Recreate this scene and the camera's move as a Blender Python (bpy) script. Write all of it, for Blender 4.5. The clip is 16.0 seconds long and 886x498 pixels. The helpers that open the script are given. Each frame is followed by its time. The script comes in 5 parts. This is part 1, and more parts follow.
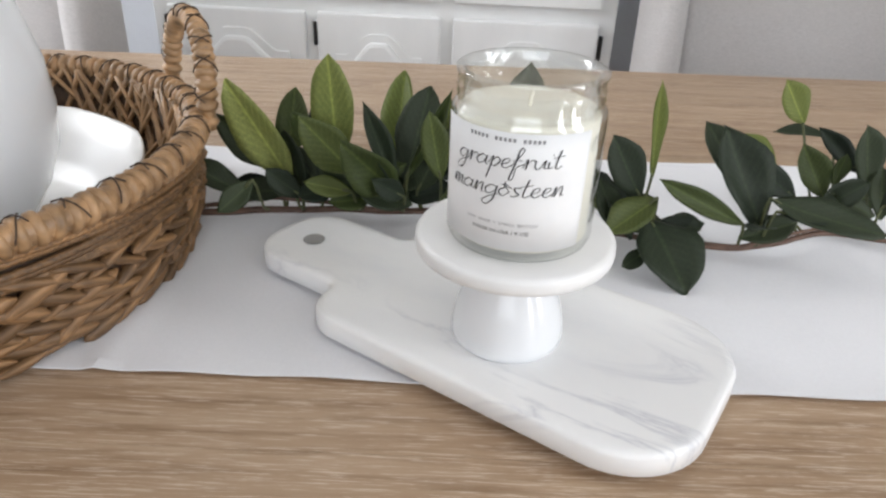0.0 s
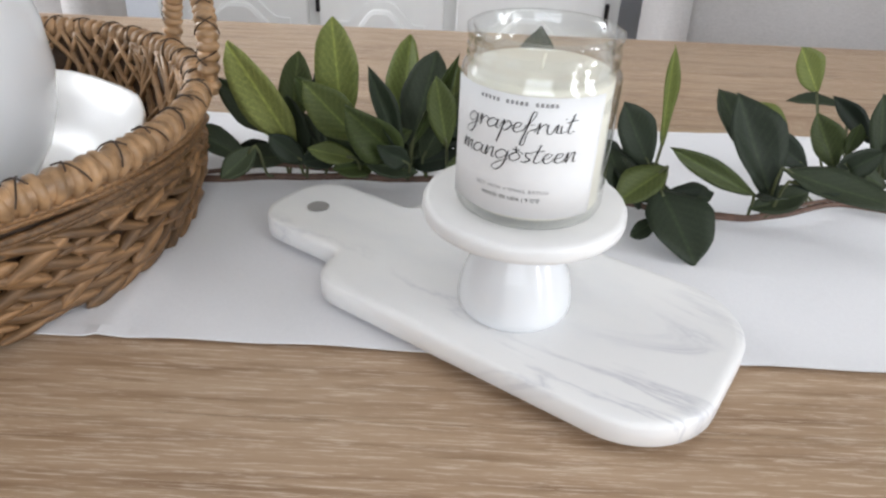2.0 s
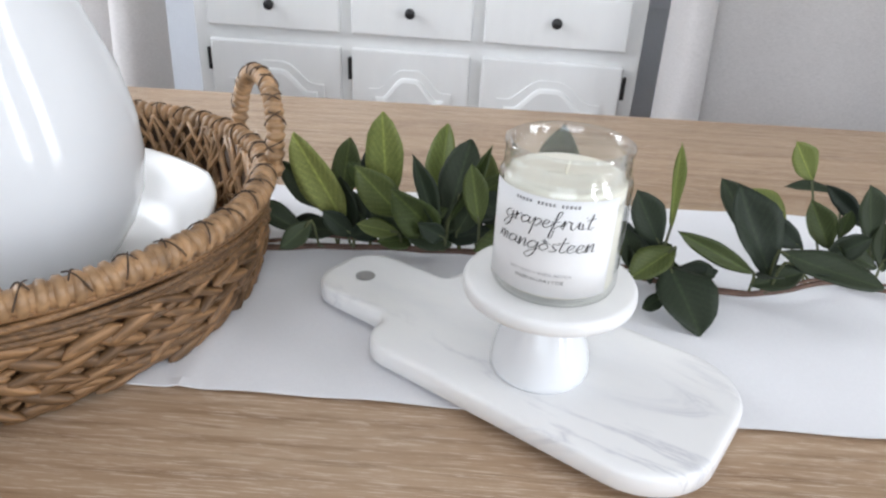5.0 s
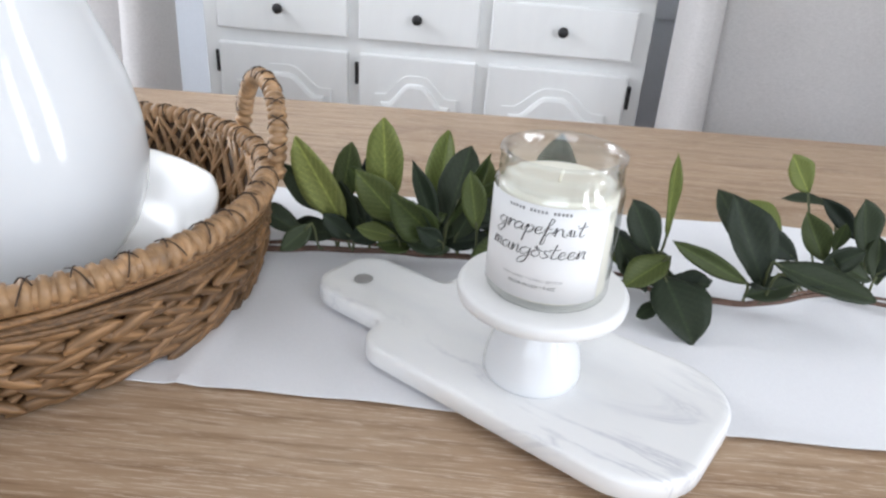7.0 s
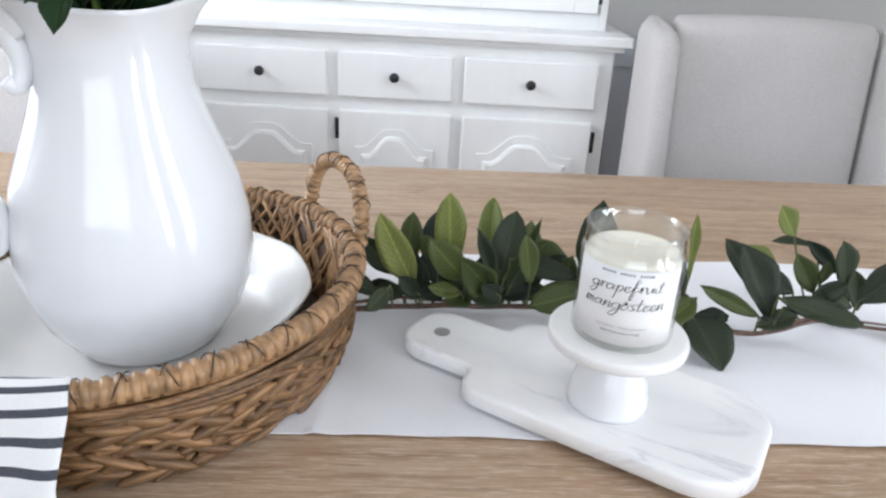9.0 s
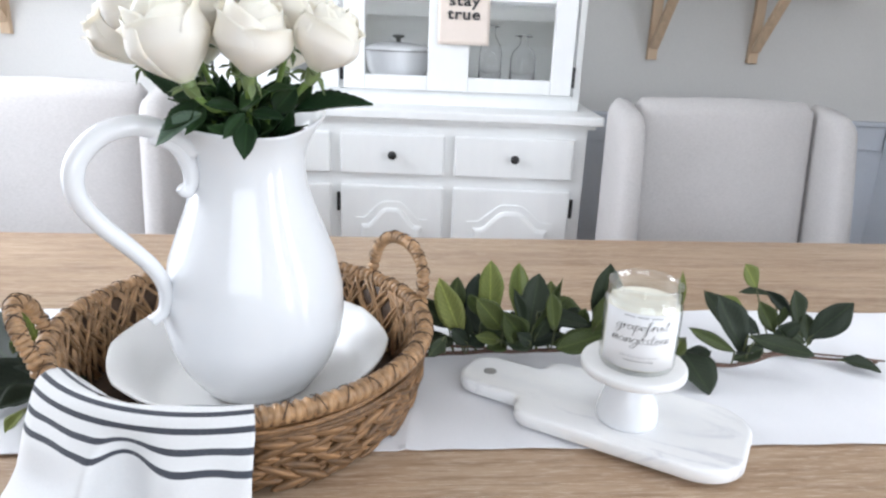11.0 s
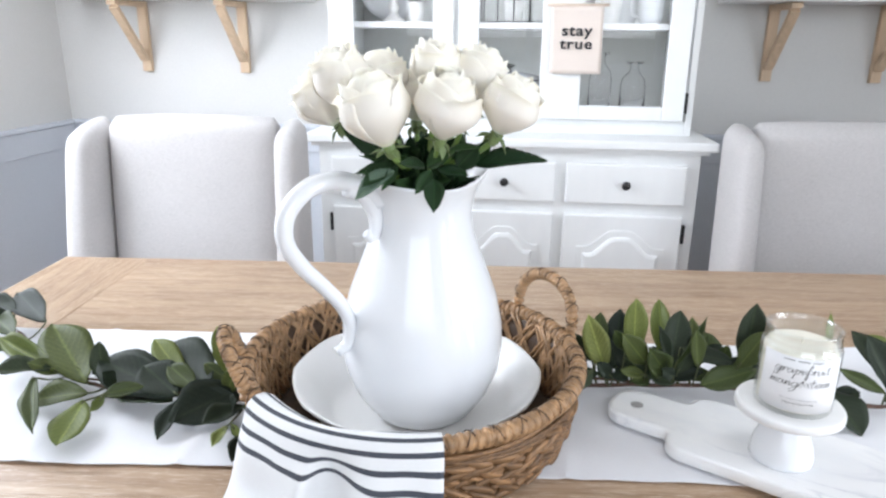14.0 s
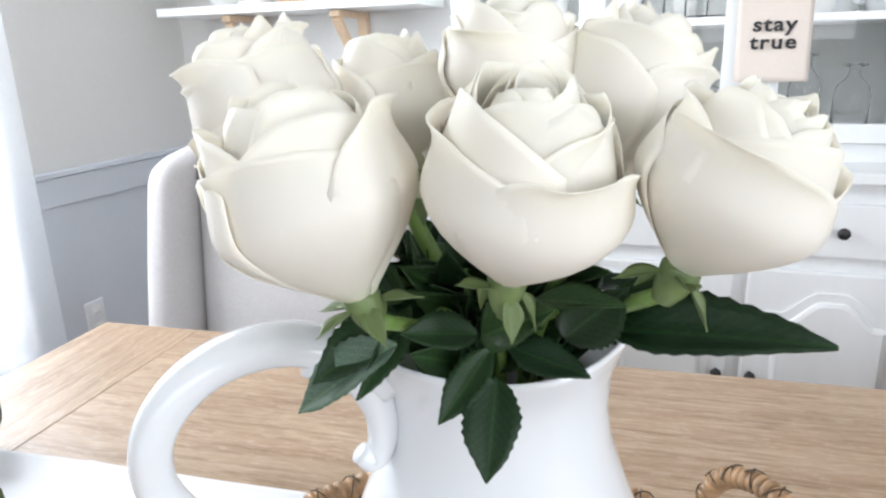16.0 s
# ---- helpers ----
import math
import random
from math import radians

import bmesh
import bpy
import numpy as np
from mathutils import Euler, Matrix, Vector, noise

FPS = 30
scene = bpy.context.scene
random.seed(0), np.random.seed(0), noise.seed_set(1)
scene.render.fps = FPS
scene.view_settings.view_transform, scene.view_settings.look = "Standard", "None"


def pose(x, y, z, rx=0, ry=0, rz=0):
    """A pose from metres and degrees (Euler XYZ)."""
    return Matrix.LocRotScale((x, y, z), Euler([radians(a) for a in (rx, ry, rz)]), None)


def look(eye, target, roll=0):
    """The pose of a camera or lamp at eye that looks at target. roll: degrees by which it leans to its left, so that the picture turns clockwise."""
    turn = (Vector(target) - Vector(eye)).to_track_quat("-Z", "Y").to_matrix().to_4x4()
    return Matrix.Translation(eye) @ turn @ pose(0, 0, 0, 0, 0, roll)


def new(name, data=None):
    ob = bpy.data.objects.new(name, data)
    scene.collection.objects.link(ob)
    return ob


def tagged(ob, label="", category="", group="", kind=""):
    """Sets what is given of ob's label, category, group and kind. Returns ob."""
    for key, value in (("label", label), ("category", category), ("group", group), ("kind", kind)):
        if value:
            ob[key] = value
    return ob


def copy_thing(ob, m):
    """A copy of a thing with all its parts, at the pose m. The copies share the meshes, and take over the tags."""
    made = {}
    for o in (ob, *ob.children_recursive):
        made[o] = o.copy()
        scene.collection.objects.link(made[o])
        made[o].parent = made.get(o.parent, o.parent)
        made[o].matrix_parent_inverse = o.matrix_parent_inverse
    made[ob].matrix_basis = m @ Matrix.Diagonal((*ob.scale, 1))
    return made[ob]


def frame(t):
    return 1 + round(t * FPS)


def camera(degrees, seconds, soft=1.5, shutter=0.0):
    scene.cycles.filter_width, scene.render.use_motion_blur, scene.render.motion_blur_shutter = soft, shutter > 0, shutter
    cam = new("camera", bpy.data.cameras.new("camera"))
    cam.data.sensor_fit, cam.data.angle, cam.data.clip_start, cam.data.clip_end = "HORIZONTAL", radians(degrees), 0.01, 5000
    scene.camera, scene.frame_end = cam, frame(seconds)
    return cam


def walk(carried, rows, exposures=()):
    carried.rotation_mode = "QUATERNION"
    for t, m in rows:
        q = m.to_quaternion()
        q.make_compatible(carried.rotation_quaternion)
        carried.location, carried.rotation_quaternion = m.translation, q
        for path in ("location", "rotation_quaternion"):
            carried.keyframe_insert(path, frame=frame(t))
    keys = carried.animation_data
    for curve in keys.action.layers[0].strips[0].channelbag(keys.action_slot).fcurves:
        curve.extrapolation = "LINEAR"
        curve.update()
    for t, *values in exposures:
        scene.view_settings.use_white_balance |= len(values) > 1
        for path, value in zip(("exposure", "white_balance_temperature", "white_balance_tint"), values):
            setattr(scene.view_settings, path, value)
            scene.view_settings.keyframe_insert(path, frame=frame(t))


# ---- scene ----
cam = camera(66.0, 16.0, soft=2.4)
PATH = [
    (0, (0.225, 0.052, 1.001), (0.289, 1.794, 0.02), 2.1),
    (0.5, (0.226, 0.05, 1.004), (0.33, 1.785, 0.015), 3.7),
    (1, (0.227, 0.05, 1.007), (0.304, 1.784, 0.012), 2.4),
    (1.5, (0.226, 0.054, 1.003), (0.299, 1.78, -0.004), 2.7),
    (2, (0.222, 0.056, 0.996), (0.285, 1.756, -0.056), 2.5),
    (2.5, (0.214, 0.043, 1.007), (0.269, 1.78, 0.017), 2.4),
    (3, (0.213, 0.033, 1.019), (0.236, 1.784, 0.054), 2.5),
    (3.5, (0.213, 0.03, 1.022), (0.224, 1.785, 0.062), 2.5),
    (4, (0.204, 0.025, 1.03), (0.223, 1.788, 0.085), 2.2),
    (6.5, (0.214, -0.001, 1.037), (0.21, 1.782, 0.131), 4.2),
    (7, (0.213, 0.005, 1.038), (0.209, 1.788, 0.132), 3.8),
    (7.5, (0.207, 0.008, 1.04), (0.199, 1.792, 0.136), 3.4),
    (8, (0.184, -0.012, 1.053), (0.242, 1.779, 0.166), 3.5),
    (8.5, (0.149, -0.033, 1.077), (0.258, 1.784, 0.248), 2.7),
    (9, (0.107, -0.064, 1.088), (0.261, 1.76, 0.284), 2.9),
    (9.5, (0.076, -0.101, 1.105), (0.297, 1.74, 0.355), 2.9),
    (12, (-0.041, -0.254, 1.163), (0.216, 1.633, 0.553), 2.3),
    (12.5, (-0.062, -0.267, 1.173), (0.138, 1.621, 0.544), 2.1),
    (13, (-0.065, -0.275, 1.18), (0.025, 1.623, 0.557), 1.7),
    (13.5, (-0.066, -0.274, 1.181), (-0.069, 1.627, 0.56), 1.2),
    (14, (-0.075, -0.245, 1.184), (-0.067, 1.665, 0.59), 0.6),
    (14.5, (-0.065, -0.139, 1.191), (-0.118, 1.786, 0.649), -0.3),
    (15, (-0.055, 0.0, 1.19), (-0.351, 1.909, 0.672), -0.8),
    (15.5, (-0.057, 0.107, 1.178), (-0.46, 1.99, 0.638), -0.7),
    (16, (-0.051, 0.16, 1.165), (-0.481, 2.034, 0.612), -1.6),
]
walk(cam, [(t, look(eye, target, roll)) for t, eye, target, roll in PATH],
     exposures=((0, 0.13, 6600, 12), (4, 0.23, 6350, 12), (9, 0.34, 6230, 12), (12.5, 0.46, 6180, 12), (14.5, 0.50, 6170, 12), (16, 0.38, 6250, 11)))

# ---- light ----
world = bpy.data.worlds.new("sky")
scene.world = world
world.use_nodes = True
wn = world.node_tree
sky = wn.nodes.new("ShaderNodeTexSky")
sky.sky_type, sky.sun_disc, sky.sun_elevation, sky.sun_rotation = "NISHITA", False, radians(38), radians(250)
wn.links.new(sky.outputs[0], wn.nodes["Background"].inputs[0])
wn.nodes["Background"].inputs[1].default_value = 0.12


TOP = 0.76            # table top
WALL_N, WALL_W, WALL_E, WALL_S, CEIL = 2.26, -1.612, 1.9, -2.6, 2.6
# the room stands at a small angle to the world axes
ROOM = Matrix.Translation((0.463, 1.72, 0)) @ Matrix.Rotation(radians(-6.5), 4, "Z") @ Matrix.Translation((-0.463, -1.72, 0))
LEFT_WIN = (0.45, 1.46, 0.35, 2.2)      # y0, y1, z0, z1
RIGHT_WINS = ((-1.15, -0.70), (-0.30, 0.15))   # tall narrow windows in the east wall
# unseen south opening, added to hold the fill light
FILL_WIN = (-1.0, 1.4, 0.9, 2.42)      # x0, x1, z0, z1
DAY = (0.93, 0.97, 1.0)


def window_light(name, place, target, width, height, watts, colour):
    data = bpy.data.lights.new(name, "AREA")
    data.shape, data.size, data.size_y, data.energy, data.color = "RECTANGLE", width, height, watts, colour
    lamp = new(name, data)
    lamp.matrix_world = ROOM @ look(place, target)
    return lamp


window_light("window_light_west", (WALL_W + 0.02, 0.95, 1.45), (0.3, 0.95, 0.60), 0.98, 1.5, 46, DAY)
# soft fill added from the unseen south side to brighten near faces
window_light("fill_light_south", (0.2, WALL_S + 0.02, 1.75), (0.2, 0.2, 0.70), 2.3, 1.2, 26, DAY)
for low_y, high_y in RIGHT_WINS:
    window_light("window_light_east", (WALL_E - 0.02, (low_y + high_y) / 2, 1.35), (0, (low_y + high_y) / 2 + 0.2, 0.90), 0.26, 1.4, 11, DAY)


# ---- materials ----
def nodes_of(name):
    m = bpy.data.materials.new(name)
    m.use_nodes = True
    t = m.node_tree
    return m, t, t.nodes["Principled BSDF"]


def ramp(t, source, stops):
    r = t.nodes.new("ShaderNodeValToRGB")
    while len(r.color_ramp.elements) < len(stops):
        r.color_ramp.elements.new(0.5)
    for e, (p, c) in zip(r.color_ramp.elements, stops):
        e.position, e.color = p, (*c, 1)
    t.links.new(source, r.inputs[0])
    return r


def noise_of(t, scale, detail=4, stretch=(1, 1, 1), rough=0.55, coords="Object", turn=0.0, distort=0.0):
    co = t.nodes.new("ShaderNodeTexCoord")
    mp = t.nodes.new("ShaderNodeMapping")
    mp.inputs["Scale"].default_value = stretch
    mp.inputs["Rotation"].default_value = (0, 0, radians(turn))
    t.links.new(co.outputs[coords], mp.inputs[0])
    n = t.nodes.new("ShaderNodeTexNoise")
    n.inputs["Scale"].default_value, n.inputs["Detail"].default_value, n.inputs["Roughness"].default_value = scale, detail, rough
    n.inputs["Distortion"].default_value = distort
    t.links.new(mp.outputs[0], n.inputs["Vector"])
    return n, mp


def bump(t, bsdf, source, strength, distance=0.001):
    b = t.nodes.new("ShaderNodeBump")
    b.inputs["Strength"].default_value, b.inputs["Distance"].default_value = strength, distance
    t.links.new(source, b.inputs["Height"])
    t.links.new(b.outputs[0], bsdf.inputs["Normal"])
    return b


def mixed(t, a, b, fac, kind="MIX"):
    m = t.nodes.new("ShaderNodeMix")
    m.data_type, m.blend_type = "RGBA", kind
    for sock, v in ((m.inputs[0], fac), (m.inputs[6], a), (m.inputs[7], b)):
        if hasattr(v, "is_linked"):
            t.links.new(v, sock)
        else:
            sock.default_value = v if isinstance(v, (int, float)) else (*v, 1)
    return m.outputs[2]


def plain(name, colour, rough, var=0.06, scale=60, relief=0.1, dist=0.0006, metal=0.0, coat=0.0, stretch=(1, 1, 1), per_thing=0.0):
    m, t, b = nodes_of(name)
    n, _ = noise_of(t, scale, 5, stretch)
    lo = tuple(max(0, c * (1 - var)) for c in colour)
    hi = tuple(min(1, c * (1 + var)) for c in colour)
    col = ramp(t, n.outputs[0], [(0.3, lo), (0.7, hi)]).outputs[0]
    if per_thing:
        oi = t.nodes.new("ShaderNodeObjectInfo")
        r = ramp(t, oi.outputs["Random"], [(0.0, (1 - per_thing,) * 3), (1.0, (1 + per_thing,) * 3)])
        col = mixed(t, col, r.outputs[0], 1.0, "MULTIPLY")
    t.links.new(col, b.inputs["Base Color"])
    b.inputs["Roughness"].default_value, b.inputs["Metallic"].default_value = rough, metal
    b.inputs["Coat Weight"].default_value = coat
    b.inputs["Coat Roughness"].default_value = 0.05
    if relief:
        bump(t, b, n.outputs[0], relief, dist)
    return m


def oak(name):
    m, t, b = nodes_of(name)
    oi = t.nodes.new("ShaderNodeObjectInfo")
    n1, m1 = noise_of(t, 1.0, 5, (2.2, 30, 30), 0.6, distort=0.9)
    n2, m2 = noise_of(t, 1.0, 4, (42, 880, 300), 0.72)
    n3, m3 = noise_of(t, 1.6, 3, (1, 2, 1))
    n4, m4 = noise_of(t, 1.0, 3, (9, 150, 90), 0.6)
    for mp in (m1, m2, m3, m4):
        mul = t.nodes.new("ShaderNodeVectorMath")
        mul.operation = "SCALE"
        mul.inputs[0].default_value = (7.0, 3.0, 5.0)
        t.links.new(oi.outputs["Random"], mul.inputs["Scale"])
        t.links.new(mul.outputs[0], mp.inputs["Location"])
    c1 = ramp(t, n1.outputs[0], [(0.25, (0.31, 0.198, 0.120)), (0.5, (0.41, 0.287, 0.187)), (0.78, (0.53, 0.403, 0.284))]).outputs[0]
    dark = ramp(t, n4.outputs[0], [(0.34, (0.62, 0.55, 0.48)), (0.50, (1.0, 1.0, 1.0))]).outputs[0]
    c1 = mixed(t, c1, dark, 0.8, "MULTIPLY")
    # pale lime left in the open pores
    lime = ramp(t, n2.outputs[0], [(0.52, (0, 0, 0)), (0.63, (0.7, 0.7, 0.7))]).outputs[0]
    col = mixed(t, c1, (0.66, 0.54, 0.43), lime)
    tint = ramp(t, n3.outputs[0], [(0.3, (0.9, 0.88, 0.86)), (0.7, (1.08, 1.08, 1.08))]).outputs[0]
    col = mixed(t, col, tint, 1.0, "MULTIPLY")
    own = ramp(t, oi.outputs["Random"], [(0.0, (0.93, 0.92, 0.9)), (1.0, (1.06, 1.06, 1.06))]).outputs[0]
    t.links.new(mixed(t, col, own, 1.0, "MULTIPLY"), b.inputs["Base Color"])
    b.inputs["Roughness"].default_value = 0.40
    b.inputs["Specular IOR Level"].default_value = 0.5
    bump(t, b, n2.outputs[0], 0.25, 0.0006)
    return m


def marble(name):
    m, t, b = nodes_of(name)
    n, _ = noise_of(t, 4.2, 7, (0.8, 3.4, 1), 0.6, turn=9, distort=0.7)
    sub = t.nodes.new("ShaderNodeMath")
    sub.operation, sub.inputs[1].default_value = "SUBTRACT", 0.5
    ab = t.nodes.new("ShaderNodeMath")
    ab.operation = "ABSOLUTE"
    t.links.new(n.outputs[0], sub.inputs[0])
    t.links.new(sub.outputs[0], ab.inputs[0])
    vein = ramp(t, ab.outputs[0], [(0.0, (0.60, 0.60, 0.63)), (0.006, (0.74, 0.74, 0.755)), (0.026, (0.87, 0.865, 0.86))]).outputs[0]
    n2, _ = noise_of(t, 6.0, 3)
    gate = ramp(t, n2.outputs[0], [(0.51, (0, 0, 0)), (0.66, (0.85, 0.85, 0.85))]).outputs[0]
    n3, _ = noise_of(t, 14.0, 5, (1, 2.5, 1), turn=30)
    cloud = ramp(t, n3.outputs[0], [(0.3, (0.82, 0.82, 0.825)), (0.62, (0.88, 0.875, 0.865))]).outputs[0]
    t.links.new(mixed(t, cloud, vein, gate), b.inputs["Base Color"])
    b.inputs["Roughness"].default_value = 0.32
    return m


def cloth(name, colour, weave=900, var=0.05, relief=0.25, rough=0.9, stripes=None, slub=0.0):
    m, t, b = nodes_of(name)
    n, _ = noise_of(t, 1.0, 3, (weave, weave * 0.25, weave))
    n2, _ = noise_of(t, 1.0, 3, (weave * 0.25, weave, weave))
    add = t.nodes.new("ShaderNodeMath")
    add.operation = "ADD"
    t.links.new(n.outputs[0], add.inputs[0])
    t.links.new(n2.outputs[0], add.inputs[1])
    half = t.nodes.new("ShaderNodeMath")
    half.operation, half.inputs[1].default_value = "MULTIPLY", 0.5
    t.links.new(add.outputs[0], half.inputs[0])
    col = ramp(t, half.outputs[0], [(0.3, tuple(c * (1 - var - slub) for c in colour)), (0.7, tuple(min(1, c * (1 + var)) for c in colour))]).outputs[0]
    n3, _ = noise_of(t, 5.0, 3)
    big = ramp(t, n3.outputs[0], [(0.3, (0.96,) * 3), (0.7, (1.03,) * 3)]).outputs[0]
    col = mixed(t, col, big, 1.0, "MULTIPLY")
    t.links.new(col, b.inputs["Base Color"])
    b.inputs["Roughness"].default_value = rough
    b.inputs["Specular IOR Level"].default_value = 0.2
    b.inputs["Sheen Weight"].default_value = 0.15
    bump(t, b, half.outputs[0], relief, 0.0005)
    return m


def thin_glass(name, tint):
    """Clear blown glass: what is behind shows straight through, with a real glossy skin."""
    m, t, b = nodes_of(name)
    t.nodes.remove(b)
    clear, gloss = t.nodes.new("ShaderNodeBsdfTransparent"), t.nodes.new("ShaderNodeBsdfGlossy")
    clear.inputs[0].default_value = (*tint, 1)
    gloss.inputs["Roughness"].default_value = 0.04
    graze, mix = t.nodes.new("ShaderNodeLayerWeight"), t.nodes.new("ShaderNodeMixShader")
    curve = ramp(t, graze.outputs["Facing"], [(0.0, (0.09,) * 3), (0.5, (0.18,) * 3), (0.75, (0.36,) * 3), (1.0, (0.85,) * 3)])
    t.links.new(curve.outputs[0], mix.inputs[0])
    t.links.new(clear.outputs[0], mix.inputs[1])
    t.links.new(gloss.outputs[0], mix.inputs[2])
    t.links.new(mix.outputs[0], t.nodes["Material Output"].inputs[0])
    return m


def glass(name, colour=(1, 1, 1), rough=0.0):
    m, t, b = nodes_of(name)
    b.inputs["Base Color"].default_value = (*colour, 1)
    b.inputs["Roughness"].default_value = rough
    b.inputs["Transmission Weight"].default_value = 1.0
    b.inputs["IOR"].default_value = 1.38
    return m


def leafy(name, dark, light, rough=0.42, through_weight=0.25):
    m, t, b = nodes_of(name)
    oi = t.nodes.new("ShaderNodeObjectInfo")
    base = ramp(t, oi.outputs["Random"], [(0.0, dark), (0.55, tuple(0.6 * d + 0.4 * l for d, l in zip(dark, light))), (1.0, light)]).outputs[0]
    n, _ = noise_of(t, 40, 4, (1, 1, 1))
    var = ramp(t, n.outputs[0], [(0.3, (0.72, 0.75, 0.72)), (0.7, (1.25, 1.2, 1.1))]).outputs[0]
    col = mixed(t, base, var, 1.0, "MULTIPLY")
    # pale midrib and faint side veins, laid out on the blade's own axes
    co, sep, away = t.nodes.new("ShaderNodeTexCoord"), t.nodes.new("ShaderNodeSeparateXYZ"), t.nodes.new("ShaderNodeMath")
    t.links.new(co.outputs["Object"], sep.inputs[0])
    away.operation = "ABSOLUTE"
    t.links.new(sep.outputs[0], away.inputs[0])
    rib = ramp(t, away.outputs[0], [(0.0, (1.7, 1.65, 1.5)), (0.022, (1.35, 1.35, 1.25)), (0.045, (1, 1, 1))]).outputs[0]
    slant, wave = t.nodes.new("ShaderNodeMath"), t.nodes.new("ShaderNodeMath")
    slant.operation, slant.inputs[1].default_value = "MULTIPLY_ADD", -0.7
    t.links.new(away.outputs[0], slant.inputs[0])
    t.links.new(sep.outputs[1], slant.inputs[2])
    wave.operation, wave.inputs[1].default_value = "PINGPONG", 0.05
    t.links.new(slant.outputs[0], wave.inputs[0])
    side = ramp(t, wave.outputs[0], [(0.0, (1.22, 1.22, 1.18)), (0.012, (1, 1, 1)), (0.05, (0.95, 0.95, 0.95))]).outputs[0]
    col = mixed(t, mixed(t, col, rib, 1.0, "MULTIPLY"), side, 1.0, "MULTIPLY")
    t.links.new(col, b.inputs["Base Color"])
    b.inputs["Roughness"].default_value = rough
    b.inputs["Specular IOR Level"].default_value = 0.32
    bump(t, b, n.outputs[0], 0.2, 0.001)
    tr = t.nodes.new("ShaderNodeBsdfTranslucent")
    t.links.new(col, tr.inputs[0])
    mix = t.nodes.new("ShaderNodeMixShader")
    mix.inputs[0].default_value = through_weight
    out = t.nodes["Material Output"]
    t.links.new(b.outputs[0], mix.inputs[1])
    t.links.new(tr.outputs[0], mix.inputs[2])
    t.links.new(mix.outputs[0], out.inputs[0])
    return m


OAK = oak("light_oak")
MARBLE = marble("white_marble")
CERAMIC = plain("white_glazed_ceramic", (0.77, 0.78, 0.795), 0.11, 0.012, 9, 0.02, 0.001)
PLATEWARE = plain("white_ironstone", (0.80, 0.795, 0.78), 0.3, 0.012, 9, 0.02, 0.001)
CERAMIC_MATT = plain("white_stoneware", (0.82, 0.81, 0.79), 0.25, 0.03, 14, 0.04)
PAINT = plain("white_furniture_paint", (0.84, 0.85, 0.845), 0.38, 0.02, 25, 0.06, 0.0008, stretch=(1, 1, 0.2))
BLACK = plain("black_iron", (0.012, 0.012, 0.013), 0.38, 0.3, 90, 0.1)
LINEN = cloth("oatmeal_linen", (0.54, 0.52, 0.51), 420, 0.10, 0.3, slub=0.05)
RUNNER = cloth("white_cotton", (0.78, 0.78, 0.80), 1100, 0.03, 0.2)
WALL_UP = plain("greige_wall_paint", (0.66, 0.65, 0.63), 0.7, 0.02, 120, 0.12)
WALL_LOW = plain("blue_grey_wall_paint", (0.60, 0.63, 0.68), 0.6, 0.02, 120, 0.1)
TRIM = plain("white_trim_paint", (0.74, 0.76, 0.78), 0.45, 0.02, 80, 0.05)
CEILING = plain("ceiling_paint", (0.88, 0.88, 0.87), 0.9, 0.02, 80, 0.1)
FLOOR = plain("brown_floor_wood", (0.26, 0.17, 0.11), 0.45, 0.3, 6, 0.1, stretch=(1, 12, 1))
GLASS = glass("clear_glass")
JARGLASS = thin_glass("jar_glass", (0.988, 0.997, 0.992))
WICKER = plain("water_hyacinth", (0.215, 0.116, 0.050), 0.5, 0.55, 420, 0.7, 0.0012, stretch=(0.10, 1, 1), per_thing=0.36)
# brown darkened so the shell paints shade into the weave's gaps
WICKER_SHADE = plain("gap_shade_wicker", (0.06, 0.032, 0.016), 0.6, 0.4, 120, 0.5, 0.002)
WICKER_RIM = plain("rim_wicker", (0.35, 0.208, 0.104), 0.42, 0.45, 80, 0.4, 0.0015)
TWINE = plain("dark_stitching", (0.055, 0.033, 0.02), 0.8, 0.3, 200, 0.2)
WAX = plain("cream_soy_wax", (0.84, 0.81, 0.70), 0.4, 0.02, 30, 0.1)
PAPER = plain("white_label_paper", (0.84, 0.845, 0.85), 0.6, 0.01, 200, 0.05)
INK = plain("black_ink", (0.02, 0.02, 0.022), 0.6, 0.1, 100, 0)
INK_GREY = plain("grey_ink", (0.32, 0.32, 0.33), 0.6, 0.1, 100, 0)
PINE = plain("raw_pine", (0.62, 0.46, 0.31), 0.6, 0.12, 8, 0.1, stretch=(8, 8, 1))
CANVAS = cloth("blush_canvas", (0.79, 0.70, 0.63), 700, 0.06, 0.3)
STRIPE = cloth("charcoal_stripe", (0.065, 0.07, 0.085), 1100, 0.25, 0.25)
TOWEL = cloth("white_towel_cotton", (0.73, 0.73, 0.73), 1000, 0.04, 0.3)
ROSELEAF = leafy("rose_leaf", (0.010, 0.030, 0.014), (0.045, 0.095, 0.035), 0.35)
STEM = plain("brown_stem", (0.11, 0.06, 0.04), 0.6, 0.3, 90, 0.3, 0.001)
TWIG = plain("olive_twig", (0.075, 0.085, 0.032), 0.6, 0.25, 60, 0.2)
STALK = plain("green_stalk", (0.16, 0.26, 0.06), 0.5, 0.25, 60, 0.2)
SEPAL = plain("pale_green_sepal", (0.13, 0.18, 0.065), 0.5, 0.3, 60, 0.2)
GREYBACK = plain("hutch_back", (0.60, 0.61, 0.59), 0.6, 0.02, 60, 0.05)
BOOKCARD = plain("brown_kraft_box", (0.50, 0.33, 0.19), 0.7, 0.1, 40, 0.1)


